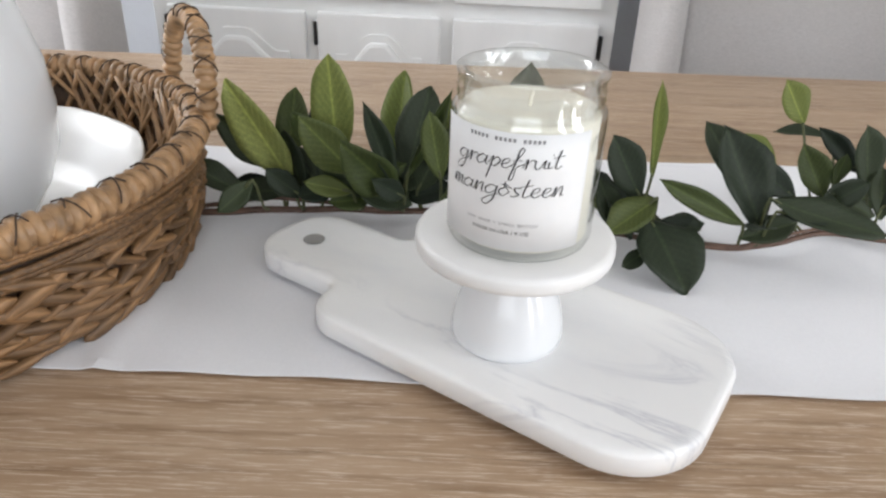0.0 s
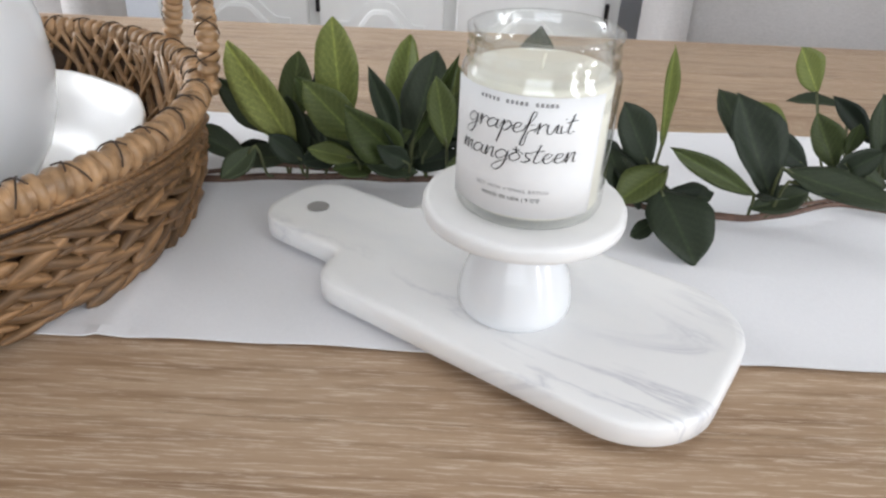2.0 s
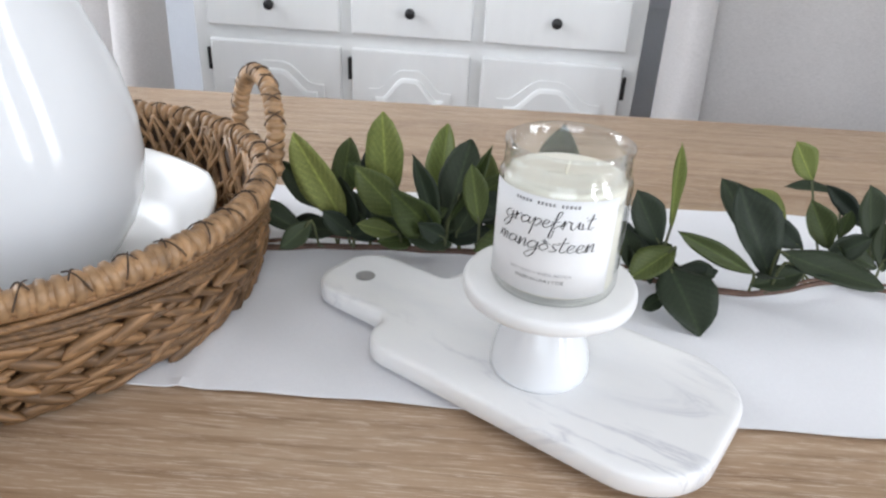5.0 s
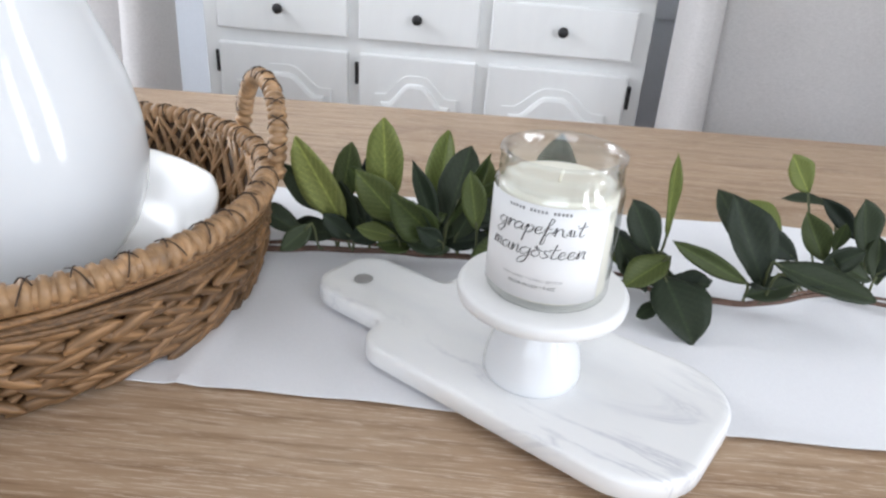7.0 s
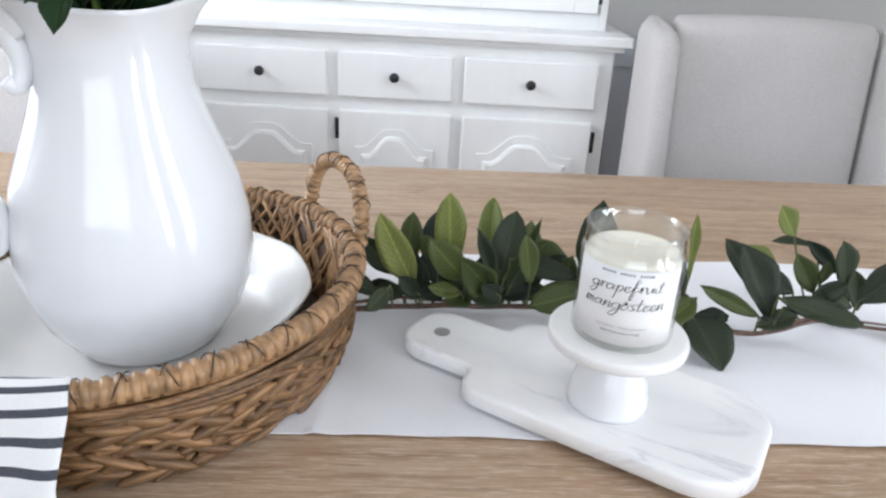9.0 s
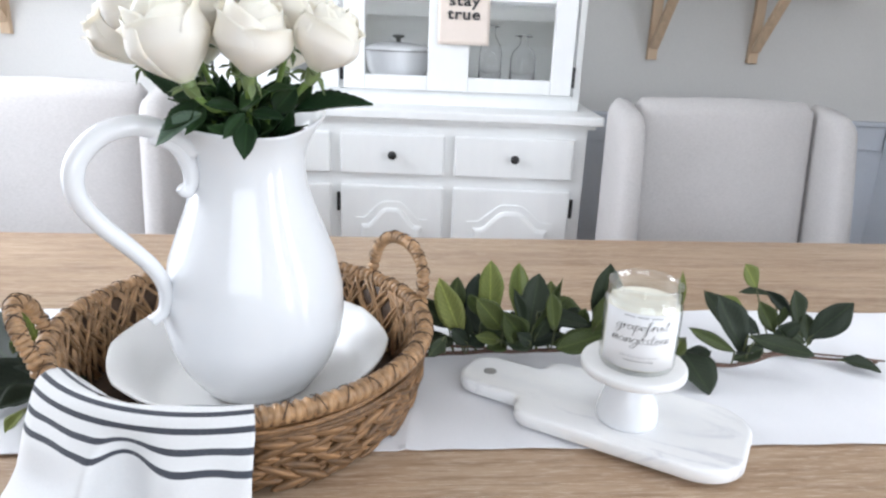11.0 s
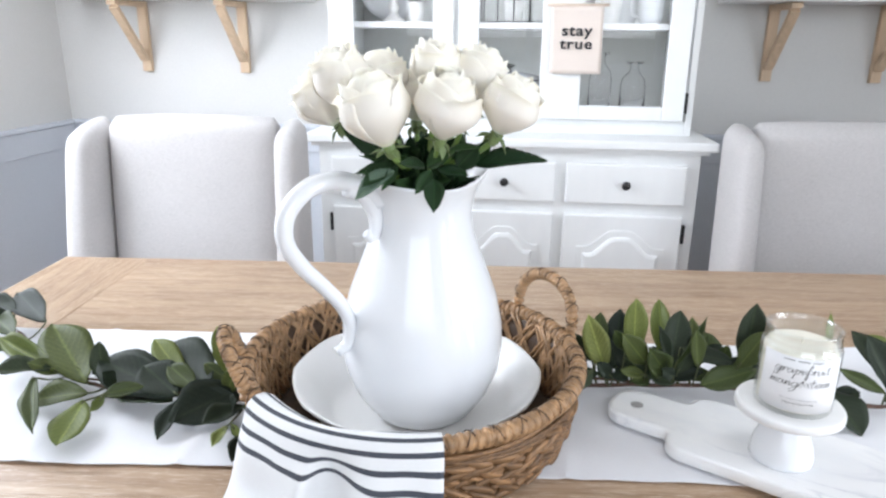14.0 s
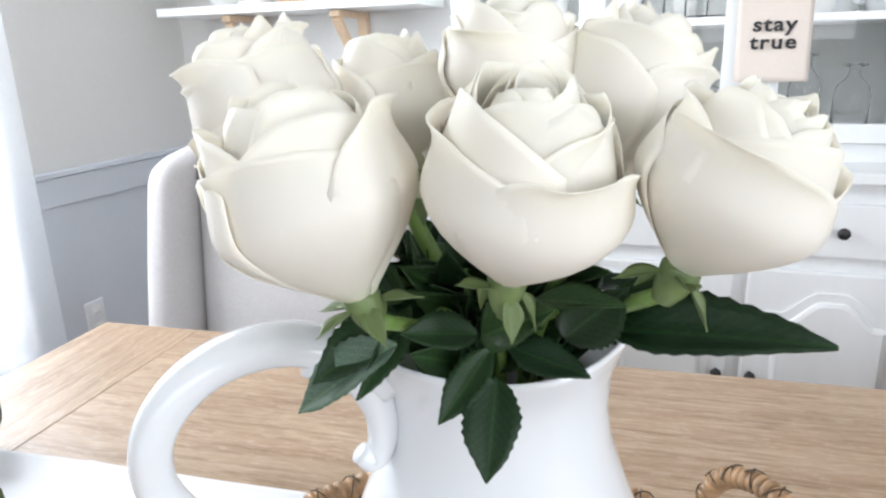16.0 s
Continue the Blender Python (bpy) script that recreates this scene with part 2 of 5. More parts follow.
# ---- building blocks ----
def mesh_of(name, bm, material, smooth=True):
    bmesh.ops.recalc_face_normals(bm, faces=bm.faces[:])
    me = bpy.data.meshes.new(name)
    bm.to_mesh(me)
    bm.free()
    me.materials.append(material)
    for p in me.polygons:
        p.use_smooth = smooth
    return me


def part(name, bm, material, parent=None, label="", smooth=True):
    me = bm if isinstance(bm, bpy.types.Mesh) else mesh_of(name, bm, material, smooth)
    ob = new(name, me)
    if parent:
        ob.parent = parent
    return tagged(ob, label)


def empty(name, m, label, category, group="", kind=""):
    ob = new(name)
    ob.empty_display_size = 0.02
    ob.matrix_world = m
    return tagged(ob, label, category, group, kind)


def box(bm, c, s, bevel=0.0, turn=None, seg=2):
    m = Matrix.Translation(c) @ (turn or Matrix.Identity(4)) @ Matrix.Diagonal((*s, 1))
    made = bmesh.ops.create_cube(bm, size=1.0, matrix=m)
    if bevel:
        edges = list({e for v in made["verts"] for e in v.link_edges})
        bmesh.ops.bevel(bm, geom=edges, offset=bevel, segments=seg, affect="EDGES", profile=0.6)
    return bm


def boxed(c, s, bevel=0.0, turn=None, seg=2):
    return box(bmesh.new(), c, s, bevel, turn, seg)


def lathe(bm, profile, n=48, shape=None, centre=(0, 0, 0)):
    """Revolves (radius, height) pairs; shape(a, r, z) may move each point."""
    rings = []
    for r, z in profile:
        ring = []
        if r < 1e-6:
            ring = [bm.verts.new((centre[0], centre[1], centre[2] + z))] * n
        else:
            for i in range(n):
                a = 2 * math.pi * i / n
                p = shape(a, r, z) if shape else (r * math.cos(a), r * math.sin(a), z)
                ring.append(bm.verts.new((centre[0] + p[0], centre[1] + p[1], centre[2] + p[2])))
        rings.append(ring)
    for lo, hi in zip(rings, rings[1:]):
        for i in range(n):
            q = []
            for v in (lo[i], lo[(i + 1) % n], hi[(i + 1) % n], hi[i]):
                if v not in q:
                    q.append(v)
            if len(q) > 2:
                bm.faces.new(q)
    return bm


def spline(points, n):
    """A smooth run of n points through the given ones."""
    p = [Vector(q) for q in points]
    p = [2 * p[0] - p[1]] + p + [2 * p[-1] - p[-2]]
    out = []
    for k in range(n):
        s = k / (n - 1) * (len(p) - 3)
        i = min(int(s), len(p) - 4)
        t = s - i
        a, b, c, d = p[i:i + 4]
        out.append(0.5 * ((2 * b) + (c - a) * t + (2 * a - 5 * b + 4 * c - d) * t * t + (3 * b - a - 3 * c + d) * t ** 3))
    return out


def tube(bm, points, radius, n=10, closed=False, flat=1.0):
    """A round rod along points; radius is a number or a function of 0..1."""
    pts = [Vector(p) for p in points]
    rings, count, lift = [], len(pts), None
    for i, p in enumerate(pts):
        a, b = (pts[i - 1], pts[(i + 1) % count]) if closed else (pts[max(i - 1, 0)], pts[min(i + 1, count - 1)])
        d = (b - a).normalized()
        if lift is None:
            lift = Vector((0, 0, 1)) if abs(d.z) < 0.9 else Vector((0, 1, 0))
        lift = (lift - lift.dot(d) * d).normalized()
        side = d.cross(lift)
        r = radius(i / max(count - 1, 1)) if callable(radius) else radius
        rings.append([bm.verts.new(p + r * math.cos(2 * math.pi * k / n) * side + r * flat * math.sin(2 * math.pi * k / n) * lift) for k in range(n)])
    pairs = list(zip(rings, rings[1:])) + ([(rings[-1], rings[0])] if closed else [])
    for lo, hi in pairs:
        for k in range(n):
            bm.faces.new((lo[k], lo[(k + 1) % n], hi[(k + 1) % n], hi[k]))
    if not closed:
        bm.faces.new(rings[0][::-1])
        bm.faces.new(rings[-1])
    return bm


def sheet(bm, place, nu, nv, thick=0.0):
    """A grid of place(u, v), u and v from 0 to 1, with an under side if thick."""
    top = [[bm.verts.new(place(i / nu, j / nv)) for j in range(nv + 1)] for i in range(nu + 1)]
    faces = [bm.faces.new((top[i][j], top[i + 1][j], top[i + 1][j + 1], top[i][j + 1])) for i in range(nu) for j in range(nv)]
    if thick:
        bmesh.ops.recalc_face_normals(bm, faces=faces)
        bmesh.ops.solidify(bm, geom=faces, thickness=thick)
    return bm


def prism(bm, outline, z0, z1, bevel=0.0, seg=3):
    """A slab from a flat outline."""
    lo = [bm.verts.new((x, y, z0)) for x, y in outline]
    hi = [bm.verts.new((x, y, z1)) for x, y in outline]
    n = len(outline)
    f = [bm.faces.new(hi), bm.faces.new(lo[::-1])]
    for i in range(n):
        bm.faces.new((lo[i], lo[(i + 1) % n], hi[(i + 1) % n], hi[i]))
    if bevel:
        edges = [e for face in f for e in face.edges]
        bmesh.ops.bevel(bm, geom=edges, offset=bevel, segments=seg, affect="EDGES", profile=0.5)
    return bm


def lettering(name, text, size, material, place, parent, bold=0.0, shear=0.0, wide=1.0, tall=1.0, spacing=1.0, lines=1.0, label=""):
    """Flat letters laid on a surface by place(x, y); the middle of the text is at 0, 0."""
    data = bpy.data.curves.new(name, "FONT")
    data.body, data.size, data.align_x, data.align_y = text, size, "CENTER", "CENTER"
    data.offset, data.shear, data.space_character, data.space_line, data.resolution_u = bold, shear, spacing, lines, 3
    tmp = new(name + "_outline", data)
    bpy.context.view_layer.update()
    me = bpy.data.meshes.new_from_object(tmp.evaluated_get(bpy.context.evaluated_depsgraph_get()))
    bpy.data.objects.remove(tmp)
    bpy.data.curves.remove(data)
    for v in me.vertices:
        v.co = place(v.co.x * wide, v.co.y * tall)
    me.materials.clear()
    me.materials.append(material)
    ob = new(name, me)
    ob.parent = parent
    return tagged(ob, label)


STROKES = {
    "g": "1.05 0.8,0.8 0.4,1 0,0.5 0.3,0 0.75,0.4 0.85,0.95 0.8,-0.5 0.4,-1.2 0,-0.9 0.4,-0.3 1.05,0.15",
    "r": "0.8 0,0.15 0.2,1.1 0.25,0 0.3,0.6 0.55,1 0.8,0.85",
    "a": "1.05 0.8,0.8 0.4,1 0,0.5 0.3,0 0.7,0.4 0.8,0.95 0.8,0.2 1.05,0.1",
    "p": "0.95 0,0.3 0.25,1.05 0.22,0 0.15,-1.3|0.22,0.5 0.55,1 0.85,0.6 0.5,0 0.22,0.2",
    "e": "0.8 0,0.35 0.5,0.6 0.55,0.95 0.2,0.9 0.1,0.3 0.4,0 0.8,0.3",
    "f": "0.85 0,0.2 0.5,1.5 0.55,2.1 0.3,2 0.25,0.5 0.15,-1.1 0.4,-1.1 0.42,0.1 0.85,0.5|0,0.8 0.7,0.9",
    "u": "1.0 0,0.95 0.1,0.2 0.4,0.05 0.7,0.95 0.75,0.2 1,0.1",
    "i": "0.4 0,0.8 0.1,0.1 0.4,0.2|0.12,1.4 0.2,1.5",
    "t": "0.7 0.3,1.9 0.2,0.3 0.4,0 0.7,0.25|-0.15,1.1 0.7,1.3",
    "m": "1.25 0,0 0.15,1.05 0.2,0 0.35,0.8 0.55,1 0.6,0 0.75,0.8 0.95,0.95 1,0.1 1.25,0.1",
    "n": "0.95 0,0 0.15,1.05 0.2,0 0.4,0.85 0.65,0.95 0.7,0.1 0.95,0.1",
    "o": "0.9 0.4,1 0,0.5 0.35,0 0.75,0.5 0.4,1 0.9,0.9",
    "s": "0.7 0.65,0.95 0.2,0.95 0.3,0.55 0.6,0.3 0.25,0 0,0.1"}


def handwriting(word, width, x_height, place, parent):
    """A word in thin brush script, as flat ribbons laid on a surface by place(x, y)."""
    bm = bmesh.new()
    total = sum(float(STROKES[c].split()[0]) for c in word)
    kx, x = width / total, 0.0
    for c in word:
        adv, rest = STROKES[c].split(" ", 1)
        for line in rest.split("|"):
            pts = [tuple(float(q) for q in pair.split(",")) for pair in line.split()]
            run = spline([(x + a, b, 0) for a, b in pts], 7 * len(pts))
            prev = None
            for i, q in enumerate(run):
                d = run[min(i + 1, len(run) - 1)] - run[max(i - 1, 0)]
                d = Vector((d.x * kx, d.y * x_height, 0)).normalized()
                pen = 0.00015 + 0.00016 * max(0, -d.y) + 0.00003 * max(0, d.y)
                cx, cy = (q.x - total / 2 + 0.18 * q.y) * kx, q.y * x_height
                pair = (bm.verts.new(place(cx - d.y * pen, cy + d.x * pen)), bm.verts.new(place(cx + d.y * pen, cy - d.x * pen)))
                if prev:
                    bm.faces.new((prev[0], prev[1], pair[1], pair[0]))
                prev = pair
        x += float(adv)
    return part("lettering", bm, INK, parent, "black handwritten word " + word)


# ---- room ----
def room():
    th = 0.12
    x0, x1, y0, y1 = WALL_W, WALL_E, WALL_S, WALL_N
    cx, cy = (x0 + x1) / 2, (y0 + y1) / 2
    tagged(part("floor", boxed((cx, cy, -0.05), (x1 - x0 + 2 * th, y1 - y0 + 2 * th, 0.1)), FLOOR, smooth=False), "brown wooden dining room floor", "floor", kind="structure").matrix_world = ROOM
    tagged(part("ceiling", boxed((cx, cy, CEIL + 0.05), (x1 - x0 + 2 * th, y1 - y0 + 2 * th, 0.1)), CEILING, smooth=False), "plain white painted ceiling", "ceiling", kind="structure").matrix_world = ROOM
    rail = 0.845

    def wall(name, boxes, low_boxes, label):
        bm = bmesh.new()
        for c, s in boxes:
            box(bm, c, s)
        ob = tagged(part(name, bm, WALL_UP, smooth=False), label, "wall", kind="structure")
        ob.matrix_world = ROOM
        if low_boxes:
            low = bmesh.new()
            for c, s in low_boxes:
                box(low, c, s)
            part("wainscot", low, WALL_LOW, ob, "blue-grey painted lower wall", smooth=False)
        return ob
    wall("wall_north", [((cx, y1 + th / 2, CEIL / 2), (x1 - x0 + 2 * th, th, CEIL))],
         [((cx, y1 - 0.003, rail / 2), (x1 - x0, 0.006, rail))], "greige painted wall above blue-grey wainscot")
    east, prev = [], y0
    for a, b in RIGHT_WINS:
        east += [((x1 + th / 2, (prev + a) / 2, CEIL / 2), (th, a - prev, CEIL)), ((x1 + th / 2, (a + b) / 2, 0.3), (th, b - a, 0.6)), ((x1 + th / 2, (a + b) / 2, (2.1 + CEIL) / 2), (th, b - a, CEIL - 2.1))]
        prev = b
    east.append(((x1 + th / 2, (prev + y1) / 2, CEIL / 2), (th, y1 - prev, CEIL)))
    wall("wall_east", east,
         [((x1 - 0.003, (0.3 + y1) / 2, rail / 2), (0.006, y1 - 0.3, rail))], "greige painted wall above blue-grey wainscot")
    a, b, c, d = LEFT_WIN
    w = wall("wall_west", [((x0 - th / 2, (y0 + a) / 2, CEIL / 2), (th, a - y0, CEIL)), ((x0 - th / 2, (b + y1) / 2, CEIL / 2), (th, y1 - b, CEIL)),
                           ((x0 - th / 2, (a + b) / 2, c / 2), (th, b - a, c)), ((x0 - th / 2, (a + b) / 2, (d + CEIL) / 2), (th, b - a, CEIL - d))],
             [((x0 + 0.003, (y0 + a) / 2, rail / 2), (0.006, a - y0, rail)), ((x0 + 0.003, (b + y1) / 2, rail / 2), (0.006, y1 - b, rail)),
              ((x0 + 0.003, (a + b) / 2, c / 2), (0.006, b - a, c))], "greige wall with a tall bright window")
    a, b, c, d = FILL_WIN
    wall("wall_south", [(((x0 + a) / 2 - th / 2, y0 - th / 2, CEIL / 2), (a - x0 + th, th, CEIL)), (((x1 + b) / 2 + th / 2, y0 - th / 2, CEIL / 2), (x1 - b + th, th, CEIL)),
                        (((a + b) / 2, y0 - th / 2, c / 2), (b - a, th, c)), (((a + b) / 2, y0 - th / 2, (d + CEIL) / 2), (b - a, th, CEIL - d))], [], "greige wall with an opening added for the fill light")
    # chair rail: a flat board under a moulded cap
    bm = bmesh.new()
    for cc, ss in (((cx, y1 - 0.012, rail - 0.045), (x1 - x0 - 0.04, 0.012, 0.085)), ((x1 - 0.012, (0.3 + y1) / 2, rail - 0.045), (0.012, y1 - 0.34, 0.085)),
                   ((x0 + 0.012, (LEFT_WIN[1] + y1) / 2 + 0.02, rail - 0.045), (0.012, y1 - LEFT_WIN[1] - 0.06, 0.085)),
                   ((cx, y1 - 0.014, rail + 0.008), (x1 - x0 - 0.04, 0.026, 0.016)), ((x1 - 0.014, (0.3 + y1) / 2, rail + 0.008), (0.026, y1 - 0.34, 0.016)),
                   ((x0 + 0.014, (LEFT_WIN[1] + y1) / 2 + 0.02, rail + 0.008), (0.026, y1 - LEFT_WIN[1] - 0.06, 0.016))):
        box(bm, cc, ss, 0.003)
    tagged(part("trim", bm, WALL_LOW, smooth=False), "blue-grey painted chair rail along the walls", "trim", kind="structure").matrix_world = ROOM
    # windows
    a, b, c, d = LEFT_WIN
    win = empty("window_1", ROOM @ Matrix.Translation((x0 - 0.06, (a + b) / 2, c)), "white framed window behind a sheer curtain", "window", kind="structure")
    fr = bmesh.new()
    wd, ht = b - a, d - c
    for cc, ss in (((0, -wd / 2 + 0.03, ht / 2), (0.06, 0.06, ht)), ((0, wd / 2 - 0.03, ht / 2), (0.06, 0.06, ht)), ((0, 0, 0.03), (0.06, wd, 0.06)), ((0, 0, ht - 0.03), (0.06, wd, 0.06)), ((0, 0, ht / 2), (0.05, wd, 0.05)), ((0, 0, ht / 2), (0.05, 0.05, ht))):
        box(fr, cc, ss, 0.004)
    part("window_frame", fr, TRIM, win, smooth=False)
    # frame of the added, unseen south opening
    a, b, c, d = FILL_WIN
    win = empty("window_2", ROOM @ Matrix.Translation(((a + b) / 2, y0 - 0.06, c)), "unseen white framed window added for the fill light", "window", kind="structure")
    fr = bmesh.new()
    wd, ht = b - a, d - c
    for cc, ss in (((-wd / 2 + 0.03, 0, ht / 2), (0.06, 0.06, ht)), ((wd / 2 - 0.03, 0, ht / 2), (0.06, 0.06, ht)), ((0, 0, 0.03), (wd, 0.06, 0.06)), ((0, 0, ht - 0.03), (wd, 0.06, 0.06)), ((0, 0, ht / 2), (0.05, 0.05, ht))):
        box(fr, cc, ss, 0.004)
    part("window_frame", fr, TRIM, win, smooth=False)


room()
TABLE_M = pose(0.12, 0.505, 0, 0, 0, -2.4)


def table():
    th = empty("dining_table", TABLE_M, "light washed oak dining table with breadboard ends", "table")
    half, left, right = 0.502, -0.96, 1.25
    seam = 0.17
    x0, x1 = left + seam, right - seam
    widths = [0.148, 0.136, 0.15, 0.14, 0.146, 0.138, 0.146]
    y = -half
    for w in widths:
        part("plank", boxed(((x0 + x1) / 2, y + w / 2, TOP - 0.02), (x1 - x0 - 0.001, w - 0.0003, 0.04), 0.0004), OAK, th, smooth=False)
        y += w
    for c in (left + seam / 2, right - seam / 2):
        p = part("breadboard_end", boxed((0, 0, 0), (2 * half, seam - 0.001, 0.04), 0.0015), OAK, th, smooth=False)
        p.matrix_local = pose(c, 0, TOP - 0.02, 0, 0, 90)
    part("apron", boxed((0.145, 0, TOP - 0.09), (1.8, 0.8, 0.09), 0.003), OAK, th, smooth=False)
    for sx in (-0.72, 1.0):
        for sy in (-0.36, 0.36):
            part("leg", boxed((sx, sy, (TOP - 0.04) / 2), (0.1, 0.1, TOP - 0.04), 0.006), OAK, th, smooth=False)


table()


def runner():
    th = empty("table_runner", TABLE_M, "thin white cotton table runner with hemmed edges", "table runner")
    bpy.context.view_layer.update()
    inv = TABLE_M.inverted()
    ca, sa = math.cos(radians(-2.4)), math.sin(radians(-2.4))

    def place(u, v, lift=0.0):
        x = -0.80 + 1.95 * u
        w = -0.165 + 0.325 * v
        edge = 0.004 * noise.noise((x * 5, 3.1, 0)) + 0.0015 * noise.noise((x * 19, 2, 0)) if v < 0.5 else 0.006 * noise.noise((x * 5, 8.2, 0))
        z = TOP + 0.0030 + 0.0018 * noise.noise((x * 6, w * 7, 1.0)) + 0.0008 * noise.noise((x * 22, w * 14, 4.0))
        for c, lean, h in ((0.05, 0.05, 0.0022), (0.52, -0.12, 0.0016), (-0.34, 0.1, 0.002), (-0.55, -0.2, 0.0018), (0.30, 0.3, 0.001)):
            z += h * math.exp(-((x - c - lean * w) / 0.006) ** 2)
        z += 0.0030 * max(0, noise.noise((x * 9, 5.0, 2)) - 0.1) * math.exp(-((v if v < 0.5 else 1 - v) / 0.05))
        z = max(z, TOP + 0.0016) + lift
        y = w + edge
        return inv @ Vector((x * ca - y * sa + 0.02, x * sa + y * ca + 0.505, z))
    part("cloth", sheet(bmesh.new(), place, 260, 44, 0.0007), RUNNER, th)
    for v0, v1 in ((0.0, 0.022), (0.978, 1.0)):
        part("hem", sheet(bmesh.new(), lambda u, v: place(u, v0 + (v1 - v0) * v, 0.0003), 260, 2, 0.0001), RUNNER, th, "folded and stitched hem", False)


runner()


# ---- candle on its stand and board ----
def cutting_board():
    th = empty("cutting_board", pose(0.153, 0.452, TOP + 0.006, 0, 0, -36.2), "white marble cutting board with grey veins and holed handle", "cutting board")
    out = []

    def arc(cx, cy, r, a0, a1, n=8):
        for i in range(n + 1):
            a = radians(a0 + (a1 - a0) * i / n)
            out.append((cx + r * math.cos(a), cy + r * math.sin(a)))
    mid = 0.004
    arc(0.223, mid + 0.064 - 0.044, 0.044, 0, 90, 14)
    arc(0.070, mid + 0.042, 0.022, 90, 180, 10)
    arc(0.0405, mid + 0.042, 0.0075, 0, -90, 6)
    arc(-0.004, mid + 0.0345 - 0.026, 0.026, 90, 180, 10)
    arc(-0.004, mid - 0.0345 + 0.026, 0.026, 180, 270, 10)
    arc(0.0405, mid - 0.042, 0.0075, 90, 0, 6)
    arc(0.070, mid - 0.042, 0.022, 180, 270, 10)
    arc(0.223, mid - 0.064 + 0.044, 0.044, 270, 360, 14)
    # rounded arris: the outline drawn in and lifted in small steps
    clean = [p for i, p in enumerate(out) if math.dist(p, out[i - 1]) > 1e-4]
    n = len(clean)

    def inset(k):
        ring = []
        for i in range(n):
            (ax, ay), (bx, by) = clean[i - 1], clean[(i + 1) % n]
            dx, dy = bx - ax, by - ay
            ln = math.hypot(dx, dy)
            ring.append((clean[i][0] - dy / ln * k, clean[i][1] + dx / ln * k))
        return ring
    bm = bmesh.new()
    rings = [[bm.verts.new((x, y, z)) for x, y in inset(k)] for k, z in ((0.002, 0), (0, 0.002), (0, 0.0118), (0.0008, 0.0135), (0.0025, 0.0145), (0.006, 0.0146))]
    for lo, hi in zip(rings, rings[1:]):
        for i in range(n):
            bm.faces.new((lo[i], lo[(i + 1) % n], hi[(i + 1) % n], hi[i]))
    bm.faces.new(rings[-1])
    bm.faces.new(rings[0][::-1])
    slab = part("slab", bm, MARBLE, th)
    # no opening is cut: a flat grey disc paints its shade
    hole_disc = bmesh.new()
    lathe(hole_disc, [(0.0, 0.0), (0.0072, 0.0003)], 24, None, (0.0, 0.001, 0.0148))
    part("hole_disc", hole_disc, plain("hole_shade", (0.30, 0.29, 0.28), 0.9, 0.1), th, "flat grey disc coloured as the shade of an opening")
    return slab


cutting_board()
CX, CY = 0.272, 0.354
BOARD_TOP = TOP + 0.0205


def cake_stand():
    th = empty("cake_stand", pose(CX, CY, BOARD_TOP) @ Matrix.Diagonal((1.01, 1.01, 1.15, 1)), "small white marble pedestal stand with flared ceramic foot", "stand")
    foot = bmesh.new()
    lathe(foot, [(0, 0), (0.0282, 0), (0.0296, 0.0015), (0.0298, 0.005), (0.0290, 0.011), (0.0270, 0.018), (0.0238, 0.0255), (0.0200, 0.0325), (0.0172, 0.0385), (0.0165, 0.0425), (0.0178, 0.0465), (0, 0.0465)], 56)
    part("foot", foot, CERAMIC, th, "glossy white flared foot")
    top = bmesh.new()
    lathe(top, [(0, 0.0465), (0.047, 0.0465), (0.0492, 0.0475), (0.0497, 0.0495), (0.0495, 0.0525), (0.0485, 0.054), (0.046, 0.0545), (0, 0.0545)], 72)
    part("plate", top, plain("white_stone_plate", (0.82, 0.815, 0.81), 0.3, 0.04, 20, 0.05), th, "round white stone plate")


cake_stand()


